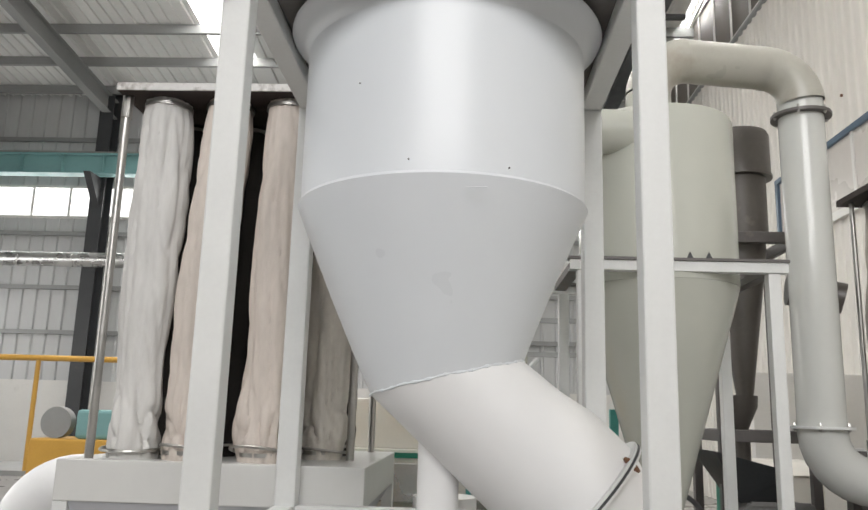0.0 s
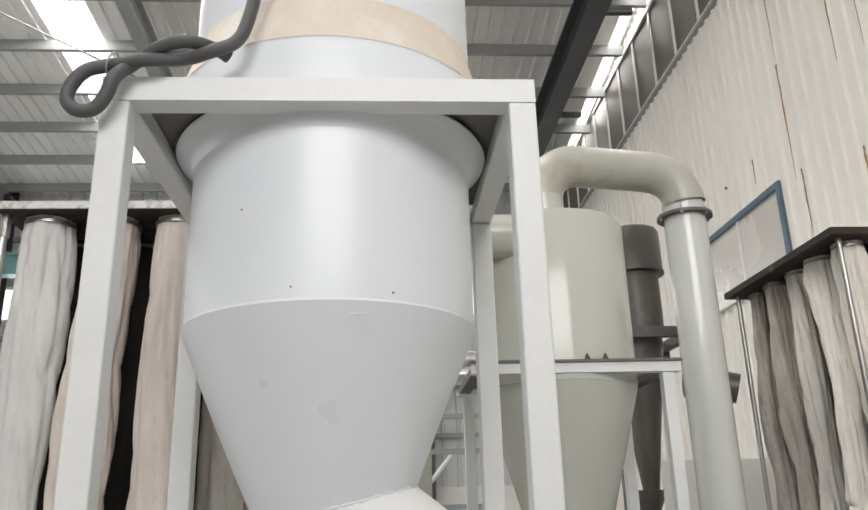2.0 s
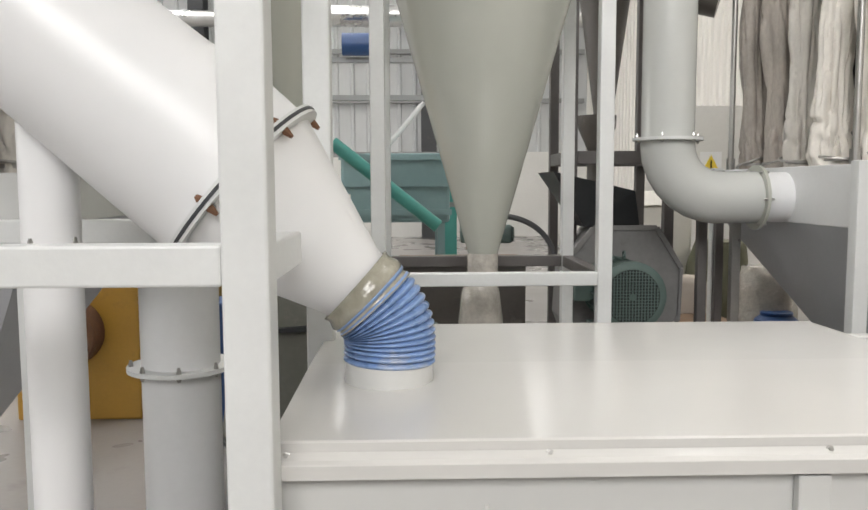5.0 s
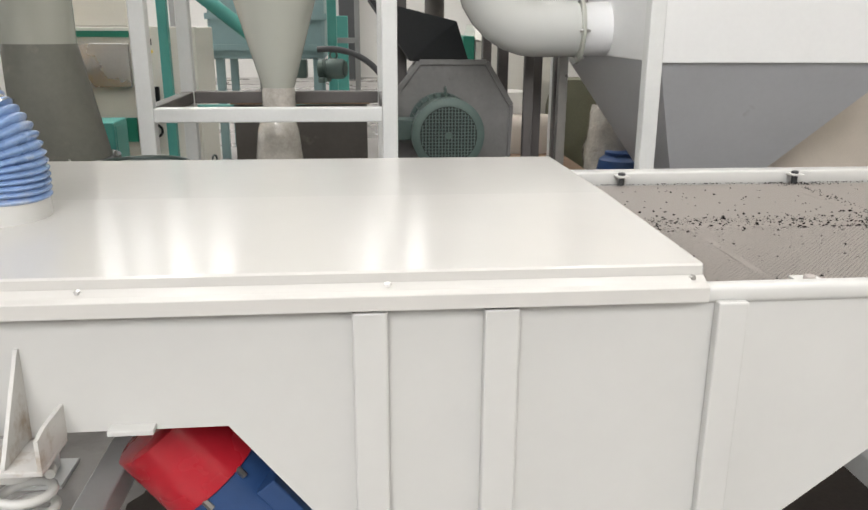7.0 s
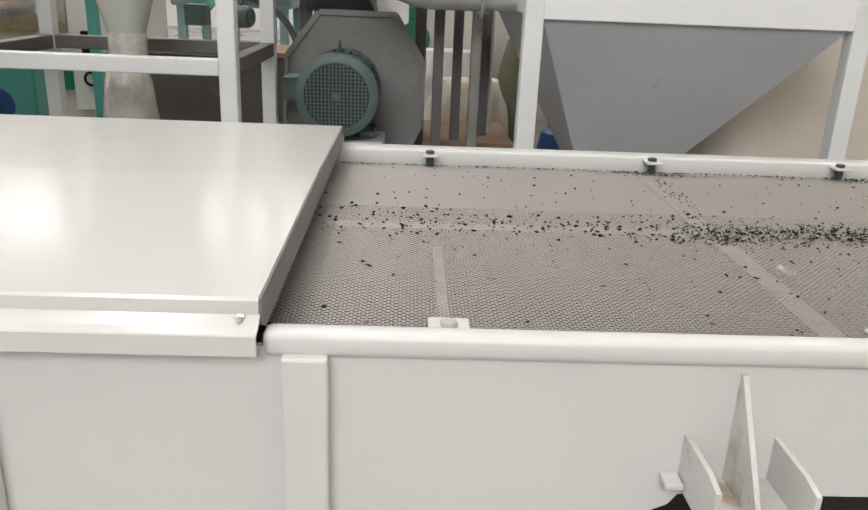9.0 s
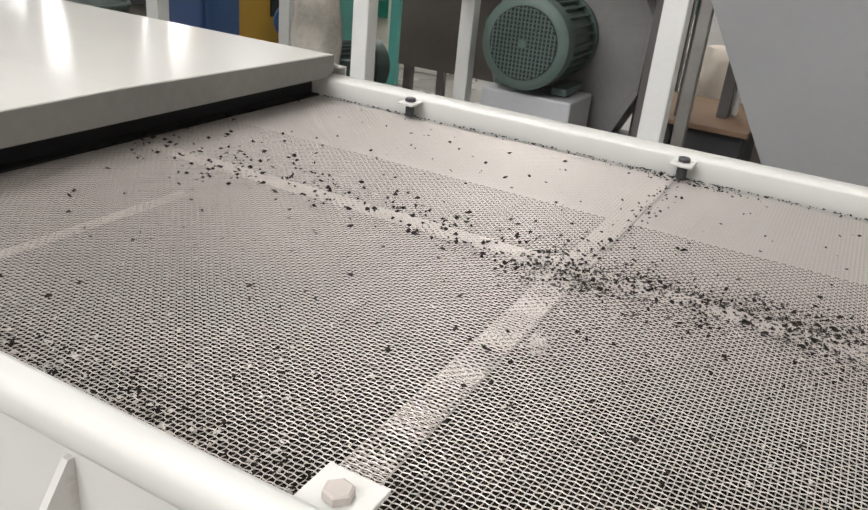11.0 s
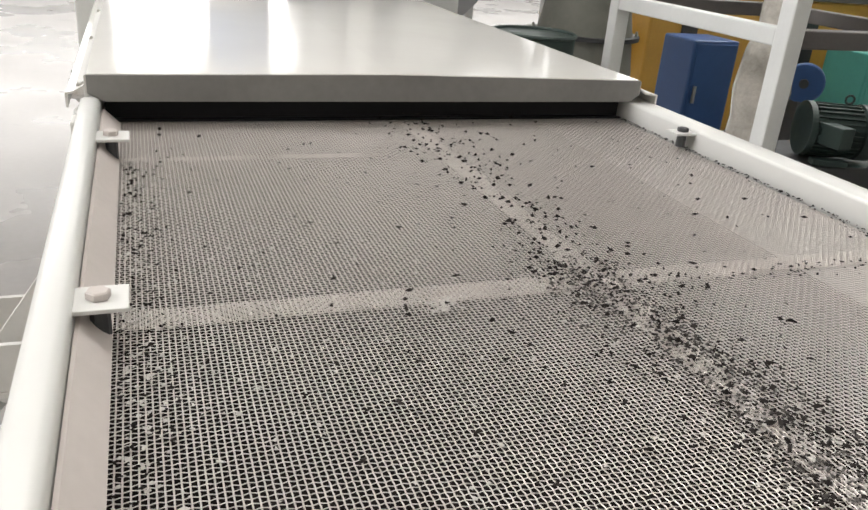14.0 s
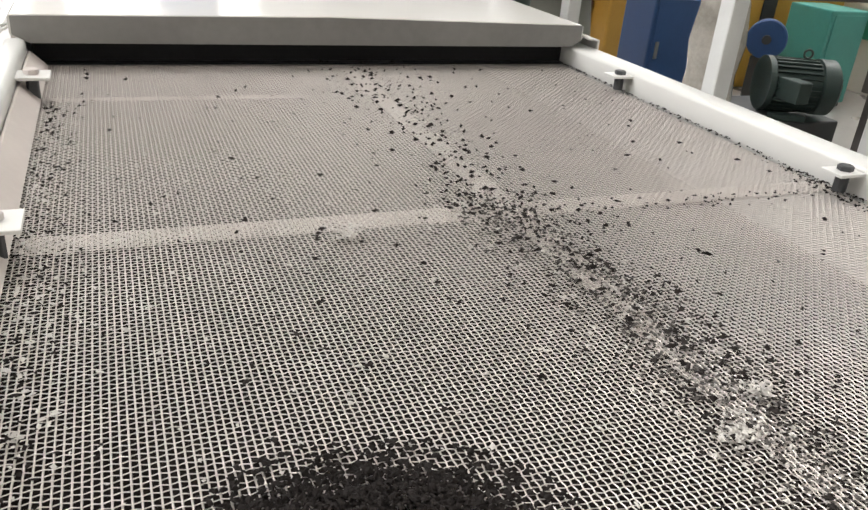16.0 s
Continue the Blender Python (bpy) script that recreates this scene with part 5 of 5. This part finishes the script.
# ---- the fan and the second cyclone behind ----
def build_motor(name, c, axis, r, length, label, material="motor"):
    c, d = Vector(c), Vector(axis).normalized()
    m = thing(name, c - Vector((0, 0, r + 0.02)), label, "motor")
    s = d.cross(Vector((0, 0, 1))).normalized()
    u = s.cross(d)
    part("fan_cowl", T([c + d * 0.004, c + d * 0.006, c + d * 0.02, c + d * 0.10], [r * 0.80, r * 0.88, r, r], n=48), material, m, smooth=40)
    part("grille_back", T([c + d * 0.0005, c + d * 0.0035], r * 0.78, n=40), "motor_dark", m)
    for k in range(-8, 9):
        o = k * r * 0.78 / 8.8
        hgt = math.sqrt(max(0, (r * 0.76) ** 2 - o * o))
        part("grille_bar", BAR(c - d * 0.002 + s * o - u * hgt, c - d * 0.002 + s * o + u * hgt, 0.0055, 0.004, bevel=0), material, m)
        part("grille_bar", BAR(c - d * 0.0025 + u * o - s * hgt, c - d * 0.0025 + u * o + s * hgt, 0.006, 0.003, bevel=0), material, m)
    part("grille_hub", T([c - d * 0.008, c + d * 0.002], r * 0.09, n=24), material, m)
    part("body", T([c + d * 0.10, c + d * length], r * 0.86, n=40), material, m, smooth=40)
    for k in range(28):
        a = 2 * math.pi * k / 28
        q = math.cos(a) * s + math.sin(a) * u
        part("cooling_fin", BAR(c + d * 0.11 + q * r * 0.9, c + d * (length - 0.04) + q * r * 0.9, 0.006, r * 0.14, bevel=0, up=q), material, m)
    part("end_shield", T([c + d * (length - 0.03), c + d * length], r * 0.98, n=40), material, m)
    part("lifting_eye", T(arc(c + d * (length * 0.45) + u * (r + 0.02), 0.022, 0, 360, d, u, 16), 0.006, n=8), material, m)
    part("terminal_box", B(*(c + d * 0.2 - s * (r + 0.08) - u * 0.05), *(c + d * 0.34 - s * r * 0.8 + u * 0.06), bevel=0.006), material, m)
    for e in (-1, 1):
        part("foot", BAR(c + d * 0.15 + s * e * r * 0.7 - u * (r + 0.005), c + d * (length - 0.05) + s * e * r * 0.7 - u * (r + 0.005), 0.07, 0.03), material, m)
    return m


def build_fan():
    build_motor("fan_motor", (-0.157, 2.76, 0.807), (0, 1, 0), 0.192, 0.42, "large dusty green fan motor with round grille")
    f = thing("fan", (-0.1, 3.3, 0), "dark grey sheet steel centrifugal fan on a pedestal", "fan")
    hexa = [(-0.46, 0.62), (-0.36, 0.36), (0.12, 0.36), (0.24, 0.62), (0.25, 0.92), (0.10, 1.16), (-0.28, 1.16), (-0.44, 0.95)]
    part("casing", P(hexa, 1, 3.19, 3.52), "fan_lip_grey", f)
    for (ax, az), (bx, bz) in zip(hexa, hexa[1:] + hexa[:1]):
        part("casing_rim", BAR((ax, 3.186, az), (bx, 3.186, bz), 0.02, 0.03, bevel=0.003), "fan_lip_grey", f)
    bm = bmesh.new()
    rings(bm, [[(-0.33, 3.2, 1.165), (0.0, 3.2, 1.165), (0.0, 3.5, 1.165), (-0.33, 3.5, 1.165)], [(-0.56, 2.95, 1.49), (-0.10, 2.95, 1.38), (-0.06, 3.5, 1.38), (-0.56, 3.5, 1.49)]], (True, True))
    part("intake_hood", bm, "dark_steel", f, "dark flared intake hood")
    part("pedestal", P([(-0.42, 0), (0.3, 0), (0.25, 0.355), (-0.36, 0.355)], 1, 3.15, 3.55), "dark_steel", f)
    part("motor_plinth", B(-0.36, 2.85, 0.0, 0.06, 3.14, 0.585, bevel=0.01), "grey_sheet", f)
    part("bearing_housing", T([(-0.157, 3.14, 0.807), (-0.157, 3.185, 0.807)], 0.09, n=24), "dark_steel", f)


def build_second_cyclone():
    x, y = -0.07, 3.68
    c = thing("small_cyclone", (x, y, 1.5), "dusty taupe steel cyclone with a wide cap", "cyclone")
    part("cap", LA(x, y, [(0.225, 3.49), (0.225, 3.80), (0.21, 3.83), (0.05, 3.85)], n=48), "taupe", c, smooth=40)
    part("neck", LA(x, y, [(0.235, 3.47), (0.235, 3.489)], n=48), "taupe", c)
    part("body", LA(x, y, [(0.185, 3.0), (0.185, 3.468)], n=48), "taupe", c, smooth=40)
    part("cone", LA(x - 0.04, y, [(0.06, 1.86), (0.20, 2.90), (0.195, 2.999)], n=48), "taupe", c, smooth=40)
    part("cup", LA(x - 0.08, y, [(0.05, 1.62), (0.12, 1.78), (0.125, 1.858)], n=32), "taupe", c, smooth=40)
    part("spout", LA(x - 0.08, y, [(0.06, 1.34), (0.06, 1.618)], n=24), "taupe", c, smooth=40)
    part("side_duct", T([(0.20, 3.60, 2.62), (0.40, 3.56, 2.60), (0.56, 3.50, 2.55)], 0.11, n=28), "taupe", c, smooth=40)
    s = thing("small_cyclone_stand", (x, y, 0), "taupe angle steel stand of the small cyclone", "stand")
    for px in (-0.40, 0.20):
        for py in (3.36, 3.98):
            part("post", B(px, py, 0, px + 0.06, py + 0.06, 3.0, bevel=0.004), "frame_dark", s)
    for z in (1.54, 2.92):
        for py in (3.366, 3.986):
            part("cross_bar", B(-0.338, py, z, 0.198, py + 0.05, z + 0.08, bevel=0.004), "frame_dark", s)
        for px in (-0.396, 0.204):
            part("side_bar", B(px, 3.422, z, px + 0.05, 3.978, z + 0.08, bevel=0.004), "frame_dark", s)
    for i, (px, py, m) in enumerate(((0.29, 3.02, "frame_dark"), (0.40, 3.3, "frame_dark"), (0.47, 2.98, "steel"), (0.56, 3.45, "frame_dark"))):
        solo("upright", B(px, py, 0, px + 0.05, py + 0.05, 1.2 if i == 2 else 1.5, bevel=0.004), m, (px, py, 0), "upright steel post behind the fan", "post", "posts behind the fan")


build_fan()
build_second_cyclone()


# ---- machines and clutter behind ----
def build_background():
    # cream processing machine with a control panel
    m = thing("cream_machine", (-2.6, 5.9, 0), "cream processing machine with green bands and control panel", "machine")
    part("housing", B(-3.25, 5.52, 0.0, -1.95, 6.3, 1.33, bevel=0.01), "cream", m)
    part("control_panel", B(-2.46, 5.45, 0.25, -1.94, 5.518, 1.335, bevel=0.006), "cream", m)
    part("display", B(-2.41, 5.44, 1.19, -2.29, 5.449, 1.24), "black", m)
    for k, mm in enumerate(("sign_red", "green", "sign_yellow")):
        part("button", T([(-2.41 + 0.055 * k, 5.435, 1.14), (-2.41 + 0.055 * k, 5.449, 1.14)], 0.016, n=14), mm, m)
    part("switch_box", B(-2.36, 5.41, 0.62, -2.26, 5.449, 0.86, bevel=0.004), "black", m)
    part("hand_wheel", T(arc((-2.31, 5.42, 0.50), 0.05, 0, 360, (1, 0, 0), (0, 0, 1), 24), 0.011, n=8), "black", m)
    part("green_band", B(-3.26, 5.50, 1.25, -2.48, 5.518, 1.30), "green", m, "green trim band")
    part("green_band", B(-3.26, 5.49, 0.40, -2.48, 5.518, 0.60), "green", m, "green trim band")
    part("silver_door", B(-3.1, 5.48, 0.85, -2.49, 5.518, 1.2, bevel=0.004), "silver", m)
    part("top_guard", B(-3.2, 5.6, 1.331, -2.5, 6.2, 1.80, bevel=0.01), "cream", m)
    # teal steelwork with inclined screw conveyor
    t = thing("conveyor_support", (-1.6, 4.9, 0), "teal painted steel framework behind the cyclone", "framework")
    for x in (-2.1, -0.85):
        part("post", B(x, 4.9, 0, x + 0.07, 4.97, 1.75, bevel=0.004), "teal", t)
    for z in (0.7,):
        part("beam", B(-2.03, 4.905, z, -0.85, 4.965, z + 0.06, bevel=0.004), "teal", t)
    part("conveyor_tube", T([(-1.95, 4.6, 1.74), (-1.15, 4.6, 1.1)], 0.05, n=20), "teal", t, "teal inclined conveyor tube", smooth=40)
    solo("machine_column", B(-0.99, 9.1, 0.0, -0.75, 9.3, 1.46, bevel=0.01), "teal", (-0.87, 9.2, 0), "teal painted machine column", "column")
    pf = thing("far_platform", (-1.6, 8.2, 0), "grey steel platform with a blue motor and ducts", "platform")
    for z in (1.15, 1.75, 2.42, 2.86):
        part("deck_beam", B(-2.7, 8.0, z, -0.6, 8.08, z + 0.06), "roof_steel", pf)
    for x in (-2.7, -1.75, -0.66):
        part("post", B(x, 8.0, 0, x + 0.06, 8.06, 3.6), "roof_steel", pf)
    part("motor", T([(-2.15, 7.9, 3.05), (-1.7, 7.9, 3.05)], 0.13, n=24), "blue", pf, "blue motor", smooth=40)
    part("duct", T([(-2.8, 8.2, 3.45), (-0.6, 8.2, 3.45)], 0.11, n=24), "silver", pf, smooth=40)
    part("brace", T([(-1.75, 8.02, 1.75), (-1.2, 8.02, 2.4)], 0.03, n=8), "frame", pf)
    part("upper_bend", T(arc((-1.55, 8.2, 3.85), 0.2, 0, 180, (1, 0, 0), (0, 0, 1), 12), 0.10, n=20), "silver", pf, smooth=40)
    # pale teal silo further back
    s = thing("storage_bin", (-1.4, 7.3, 0), "pale teal sheet steel storage bin", "bin")
    part("bin_body", B(-2.1, 6.9, 1.02, -0.95, 8.0, 1.75, bevel=0.03), "pale_teal", s)
    for x in (-2.05, -1.08):
        for y in (6.95, 7.85):
            part("leg", B(x, y, 0, x + 0.08, y + 0.08, 1.019), "pale_teal", s)
    for z in (1.1, 1.4, 1.68):
        part("stiffening_band", B(-2.12, 6.87, z, -0.93, 6.9, z + 0.06), "pale_teal", s)
    # cream long housing with green ends
    h = thing("cream_conveyor", (0.9, 5.0, 0), "cream conveyor housing with green end plates", "conveyor")
    part("housing", B(0.25, 4.7, 0.55, 0.86, 5.3, 1.25, bevel=0.02), "cream", h)
    part("lid", P([(4.65, 1.252), (5.35, 1.252), (5.2, 1.36), (4.8, 1.36)], 0, 0.25, 0.86), "cream", h)
    part("end_plate", B(0.16, 4.68, 0.35, 0.245, 5.32, 1.28, bevel=0.005), "green", h)
    part("drive", T([(0.2, 4.62, 0.95), (0.2, 4.67, 0.95)], 0.11, n=24), "green", h)
    part("warning_knob", T([(0.22, 4.58, 0.86), (0.22, 4.615, 0.86)], 0.05, n=16), "sign_red", h)
    for x in (0.35, 0.75):
        part("leg", B(x, 4.75, 0, x + 0.07, 4.82, 0.549, bevel=0.004), "green", h)
    part("green_rail", B(0.25, 4.66, 0.42, 0.86, 4.699, 0.50), "green", h)
    # wooden boards and bench
    w = thing("work_bench", (-0.5, 4.2, 0), "dark bench with worn plywood board", "bench")
    part("board", B(-1.45, 3.9, 0.86, -0.55, 4.5, 0.89, bevel=0.004), "wood", w)
    for x in (-1.4, -0.65):
        for y in (3.95, 4.4):
            part("leg", B(x, y, 0, x + 0.05, y + 0.05, 0.859), "frame_dark", w)
    part("rusty_skirt", B(-1.43, 3.93, 0.38, -0.57, 3.945, 0.855), "taupe", w)
    p = thing("pallet_board", (0.75, 3.5, 0), "plywood board on a dark crate", "board")
    part("crate", B(0.30, 3.30, 0.0, 0.72, 3.85, 0.50, bevel=0.01), "dark_steel", p)
    part("board", B(0.26, 3.22, 0.501, 0.74, 3.9, 0.525, bevel=0.004), "wood", p)
    # small motors, rubber hose
    build_motor("pump_motor", (-0.70, 3.62, 1.10), (-1, 0.25, 0), 0.06, 0.16, "small green pump motor")
    bt = thing("rubber_hose", (-0.6, 3.6, 0.9), "dark rubber hose hanging behind the cone", "hose")
    part("hose", T(arc((-0.8, 3.55, 0.92), 0.30, 100, 10, (1.2, 0, 0), (0, 0, 1), 16), 0.018, n=10), "cable", bt, smooth=60)
    build_motor("floor_motor", (-1.44, 3.72, 0.40), (-0.40, -0.9, 0), 0.145, 0.38, "dark green motor on a floor plinth", "motor_deep")
    build_motor("side_motor", (-1.70, 0.55, 0.37), (-1, 0, 0), 0.11, 0.28, "blue motor beside the sieve", "blue")
    solo("motor_stool", B(-2.05, 0.44, 0, -1.74, 0.66, 0.245, bevel=0.006), "dark_steel", (-1.9, 0.55, 0), "dark steel stool under the blue motor", "stool")
    solo("motor_plinth", B(-1.95, 3.25, 0, -1.40, 3.80, 0.23, bevel=0.01), "dark_steel", (-1.8, 3.5, 0), "dark steel motor plinth", "plinth")
    dr = thing("steel_drum", (-1.42, 1.64, 0), "dark green steel drum behind the sieve", "drum")
    part("shell", LA(-1.42, 1.64, [(0.17, 0.0), (0.17, 0.29), (0.178, 0.30), (0.17, 0.31), (0.17, 0.58), (0.178, 0.59), (0.17, 0.60), (0.17, 0.86)], n=36), "motor_deep", dr, smooth=30)
    part("rim", T(arc((-1.42, 1.64, 0.862), 0.17, 0, 360, (1, 0, 0), (0, 1, 0), 36), 0.009, n=8), "motor_deep", dr)
    # blue cabinet and orange machine
    b = thing("blue_cabinet", (-2.45, 3.2, 0), "deep blue steel cabinet", "cabinet")
    part("body", B(-2.55, 3.1, 0.0, -2.25, 3.42, 0.74, bevel=0.012), "blue", b)
    part("door", B(-2.248, 3.12, 0.04, -2.242, 3.40, 0.72, bevel=0.003), "blue", b)
    part("handle", B(-2.241, 3.14, 0.38, -2.228, 3.16, 0.48, bevel=0.003), "steel", b)
    o = thing("orange_machine", (-3.3, 4.5, 0), "orange-yellow machine housing with dark slots", "machine")
    part("housing", B(-3.75, 3.3, 0.0, -3.0, 5.4, 0.93, bevel=0.015), "yellow", o)
    part("slot", B(-2.999, 3.55, 0.40, -2.985, 3.68, 0.84, bevel=0.004), "dark_steel", o)
    part("slot", B(-2.999, 4.6, 0.40, -2.985, 4.72, 0.84), "dark_steel", o)
    part("top_rail", B(-3.04, 3.3, 0.935, -2.97, 5.4, 1.0, bevel=0.006), "frame_dark", o)
    part("drum", T([(-3.4, 3.12, 0.55), (-3.4, 3.29, 0.55)], 0.2, n=32), "rust", o, smooth=40)
    bp = thing("belt_guard", (-2.47, 4.2, 0), "dark blue round belt guard on a short stand", "belt guard")
    part("disc", T([(-2.50, 4.23, 0.46), (-2.495, 4.225, 0.46), (-2.45, 4.18, 0.46), (-2.445, 4.175, 0.46)], [0.12, 0.128, 0.128, 0.12], n=36), "blue", bp, smooth=40)
    part("hub", T([(-2.444, 4.174, 0.46), (-2.43, 4.16, 0.46)], 0.03, n=16), "dark_steel", bp)
    part("stand", B(-2.54, 4.16, 0.0, -2.44, 4.27, 0.34, bevel=0.004), "dark_steel", bp)
    tc_ = thing("teal_cabinet", (-2.62, 4.8, 0), "teal painted sheet steel cabinet", "cabinet")
    part("body", B(-2.80, 4.66, 0.03, -2.42, 5.0, 0.66, bevel=0.01), "teal", tc_)
    part("door", B(-2.419, 4.69, 0.06, -2.412, 4.97, 0.63, bevel=0.003), "teal", tc_)
    part("plinth", B(-2.78, 4.68, 0.0, -2.44, 4.98, 0.03), "dark_steel", tc_)
    # grey ducts under the hopper
    d = thing("flanged_duct", (-2.2, 1.45, 0), "pale grey flanged duct behind the hopper stand", "duct")
    part("pipe", LA(-2.2, 1.45, [(0.14, 0.0), (0.14, 1.32)], n=40), "box", d, smooth=40)
    flange(d, "duct_flange", (-2.2, 1.45, 0.76), (0, 0, 1), 0.19, 0.008, "frame", 8)
    # sacks, film, sign
    def sack(x, y, z, r, hgt, material, seed, label, cat="sack"):
        n, k = 24, 14
        loops = []
        for j in range(k + 1):
            s = j / k
            rr = r * (0.55 + 0.5 * math.sin(math.pi * min(1, 0.12 + 0.8 * s)) ** 0.7)
            loops.append([(x + rr * (1 + 0.22 * noise.noise(Vector((math.cos(a) * 2 + seed, math.sin(a) * 2, s * 4)))) * math.cos(a), y + rr * (1 + 0.22 * noise.noise(Vector((math.cos(a) * 2, math.sin(a) * 2 + seed, s * 4)))) * math.sin(a), z + hgt * s) for a in (2 * math.pi * q / n for q in range(n))])
        solo(cat.replace(" ", "_"), rings(bmesh.new(), loops), material, (x, y, z), label, cat, smooth=70)
    sack(1.02, 4.55, 0.0, 0.25, 0.98, "olive", 3, "tall olive cloth sack on the floor")
    sack(0.55, 4.15, 0.0, 0.26, 0.75, "sack", 9, "stuffed beige sack on the floor")
    sack(1.14, 3.99, 0.0, 0.20, 0.84, "film", 12, "crumpled clear plastic sack")
    sack(0.42, 4.45, 0.0, 0.24, 0.9, "wall_white", 15, "white woven sack on the floor")
    bb = thing("bulk_bag", (2.0, 3.1, 0), "large beige woven bulk bag beside the filter", "bulk bag")
    loops = []
    for j in range(21):
        s = j / 20
        bulge = 0.44 + 0.07 * math.sin(math.pi * s) - 0.10 * max(0, s - 0.85) / 0.15
        ring = []
        for q in range(40):
            a = 2 * math.pi * q / 40
            e = (abs(math.cos(a)) ** 5 + abs(math.sin(a)) ** 5) ** (-1 / 5)
            rr = bulge * e * (1 + 0.06 * noise.noise(Vector((math.cos(a) * 2, math.sin(a) * 2, s * 3))))
            ring.append((2.0 + rr * math.cos(a), 3.1 + rr * math.sin(a), 1.4 * s))
        loops.append(ring)
    part("body", rings(bmesh.new(), loops), "sack", bb, smooth=70)
    for sx in (-1, 1):
        for sy in (-1, 1):
            part("lifting_loop", T(arc((2.0 + 0.33 * sx, 3.1 + 0.33 * sy, 1.36), 0.12, 0, 180, (1, 0, 0), (0, 0, 1), 12), 0.02, n=8), "sack", bb)
    part("belt", B(1.48, 2.62, 0.70, 1.5, 3.58, 0.76), "strip", bb)
    # white partition with the sign, blue drum
    solo("partition_wall", B(0.95, 6.5, 0, 3.37, 6.6, 2.2, bevel=0.004), "wall_white", (2.1, 6.55, 0), "white plastered partition wall", "wall", kind="structure")
    sg = thing("warning_sign", (1.68, 6.48, 1.42), "white warning sign with yellow triangle and red bar", "sign")
    part("board", B(1.57, 6.49, 1.40, 1.79, 6.497, 1.74), "sign_white", sg)
    part("triangle", P([(1.59, 1.54), (1.77, 1.54), (1.68, 1.71)], 1, 6.484, 6.489), "sign_yellow", sg)
    part("red_bar", B(1.58, 6.484, 1.42, 1.78, 6.489, 1.515), "sign_red", sg)
    part("mark", B(1.674, 6.480, 1.575, 1.686, 6.4835, 1.655), "black", sg)
    bd = thing("blue_drum", (1.12, 3.78, 0), "blue plastic drum behind the funnel", "drum")
    part("shell", LA(1.12, 3.78, [(0.15, 0.0), (0.165, 0.03), (0.17, 0.2), (0.165, 0.38), (0.14, 0.50), (0.10, 0.53)], n=36), "blue", bd, smooth=40)
    part("lid", LA(1.12, 3.78, [(0.105, 0.531), (0.105, 0.55), (0.09, 0.556)], n=30), "blue", bd, smooth=40)
    # yellow guard rail and small machines at the far side
    r = thing("guard_rail", (-5.6, 5.6, 0), "yellow tubular guard rail", "guard rail")
    part("top_rail", T([(-7.6, 5.8, 2.12), (-4.9, 5.8, 2.12)], 0.03, n=14), "yellow", r, smooth=40)
    for x in (-7.4, -6.5, -4.95):
        part("post", T([(x, 5.8, 0.0), (x, 5.8, 2.1)], 0.025, n=12), "yellow", r, smooth=40)
    part("platform", B(-7.6, 5.75, 0.95, -4.9, 7.0, 1.0), "roof_steel", r)
    q = thing("grey_green_machine", (-5.4, 5.0, 0), "grey-green gearbox machine on an orange base", "machine")
    part("base", B(-6.0, 4.9, 0.0, -5.15, 5.5, 1.36, bevel=0.02), "yellow", q)
    part("gearbox", B(-5.62, 4.95, 1.361, -5.25, 5.4, 1.62, bevel=0.03), "crane", q)
    part("wheel", T([(-5.8, 4.95, 1.5), (-5.8, 5.05, 1.5)], 0.14, n=28), "roof_steel", q, smooth=40)
    part("shaft", T([(-5.25, 5.15, 1.5), (-4.95, 5.15, 1.5)], 0.07, n=20), "dark_steel", q, smooth=40)


build_background()


# ---- what moves: crumbs hopping along the screen ----
def motions():
    for g, ob in enumerate(HOPPING):
        rng = random.Random(100 + g)
        rows = []
        for k in range(161):
            t = k / 10
            hop = rng.choice((0.0, 0.003, 0.008, 0.014)) * rng.random()
            rows.append((t, pose(0.012 * t + rng.uniform(-0.002, 0.002), rng.uniform(-0.002, 0.002), hop)))
        walk(ob, rows)


motions()
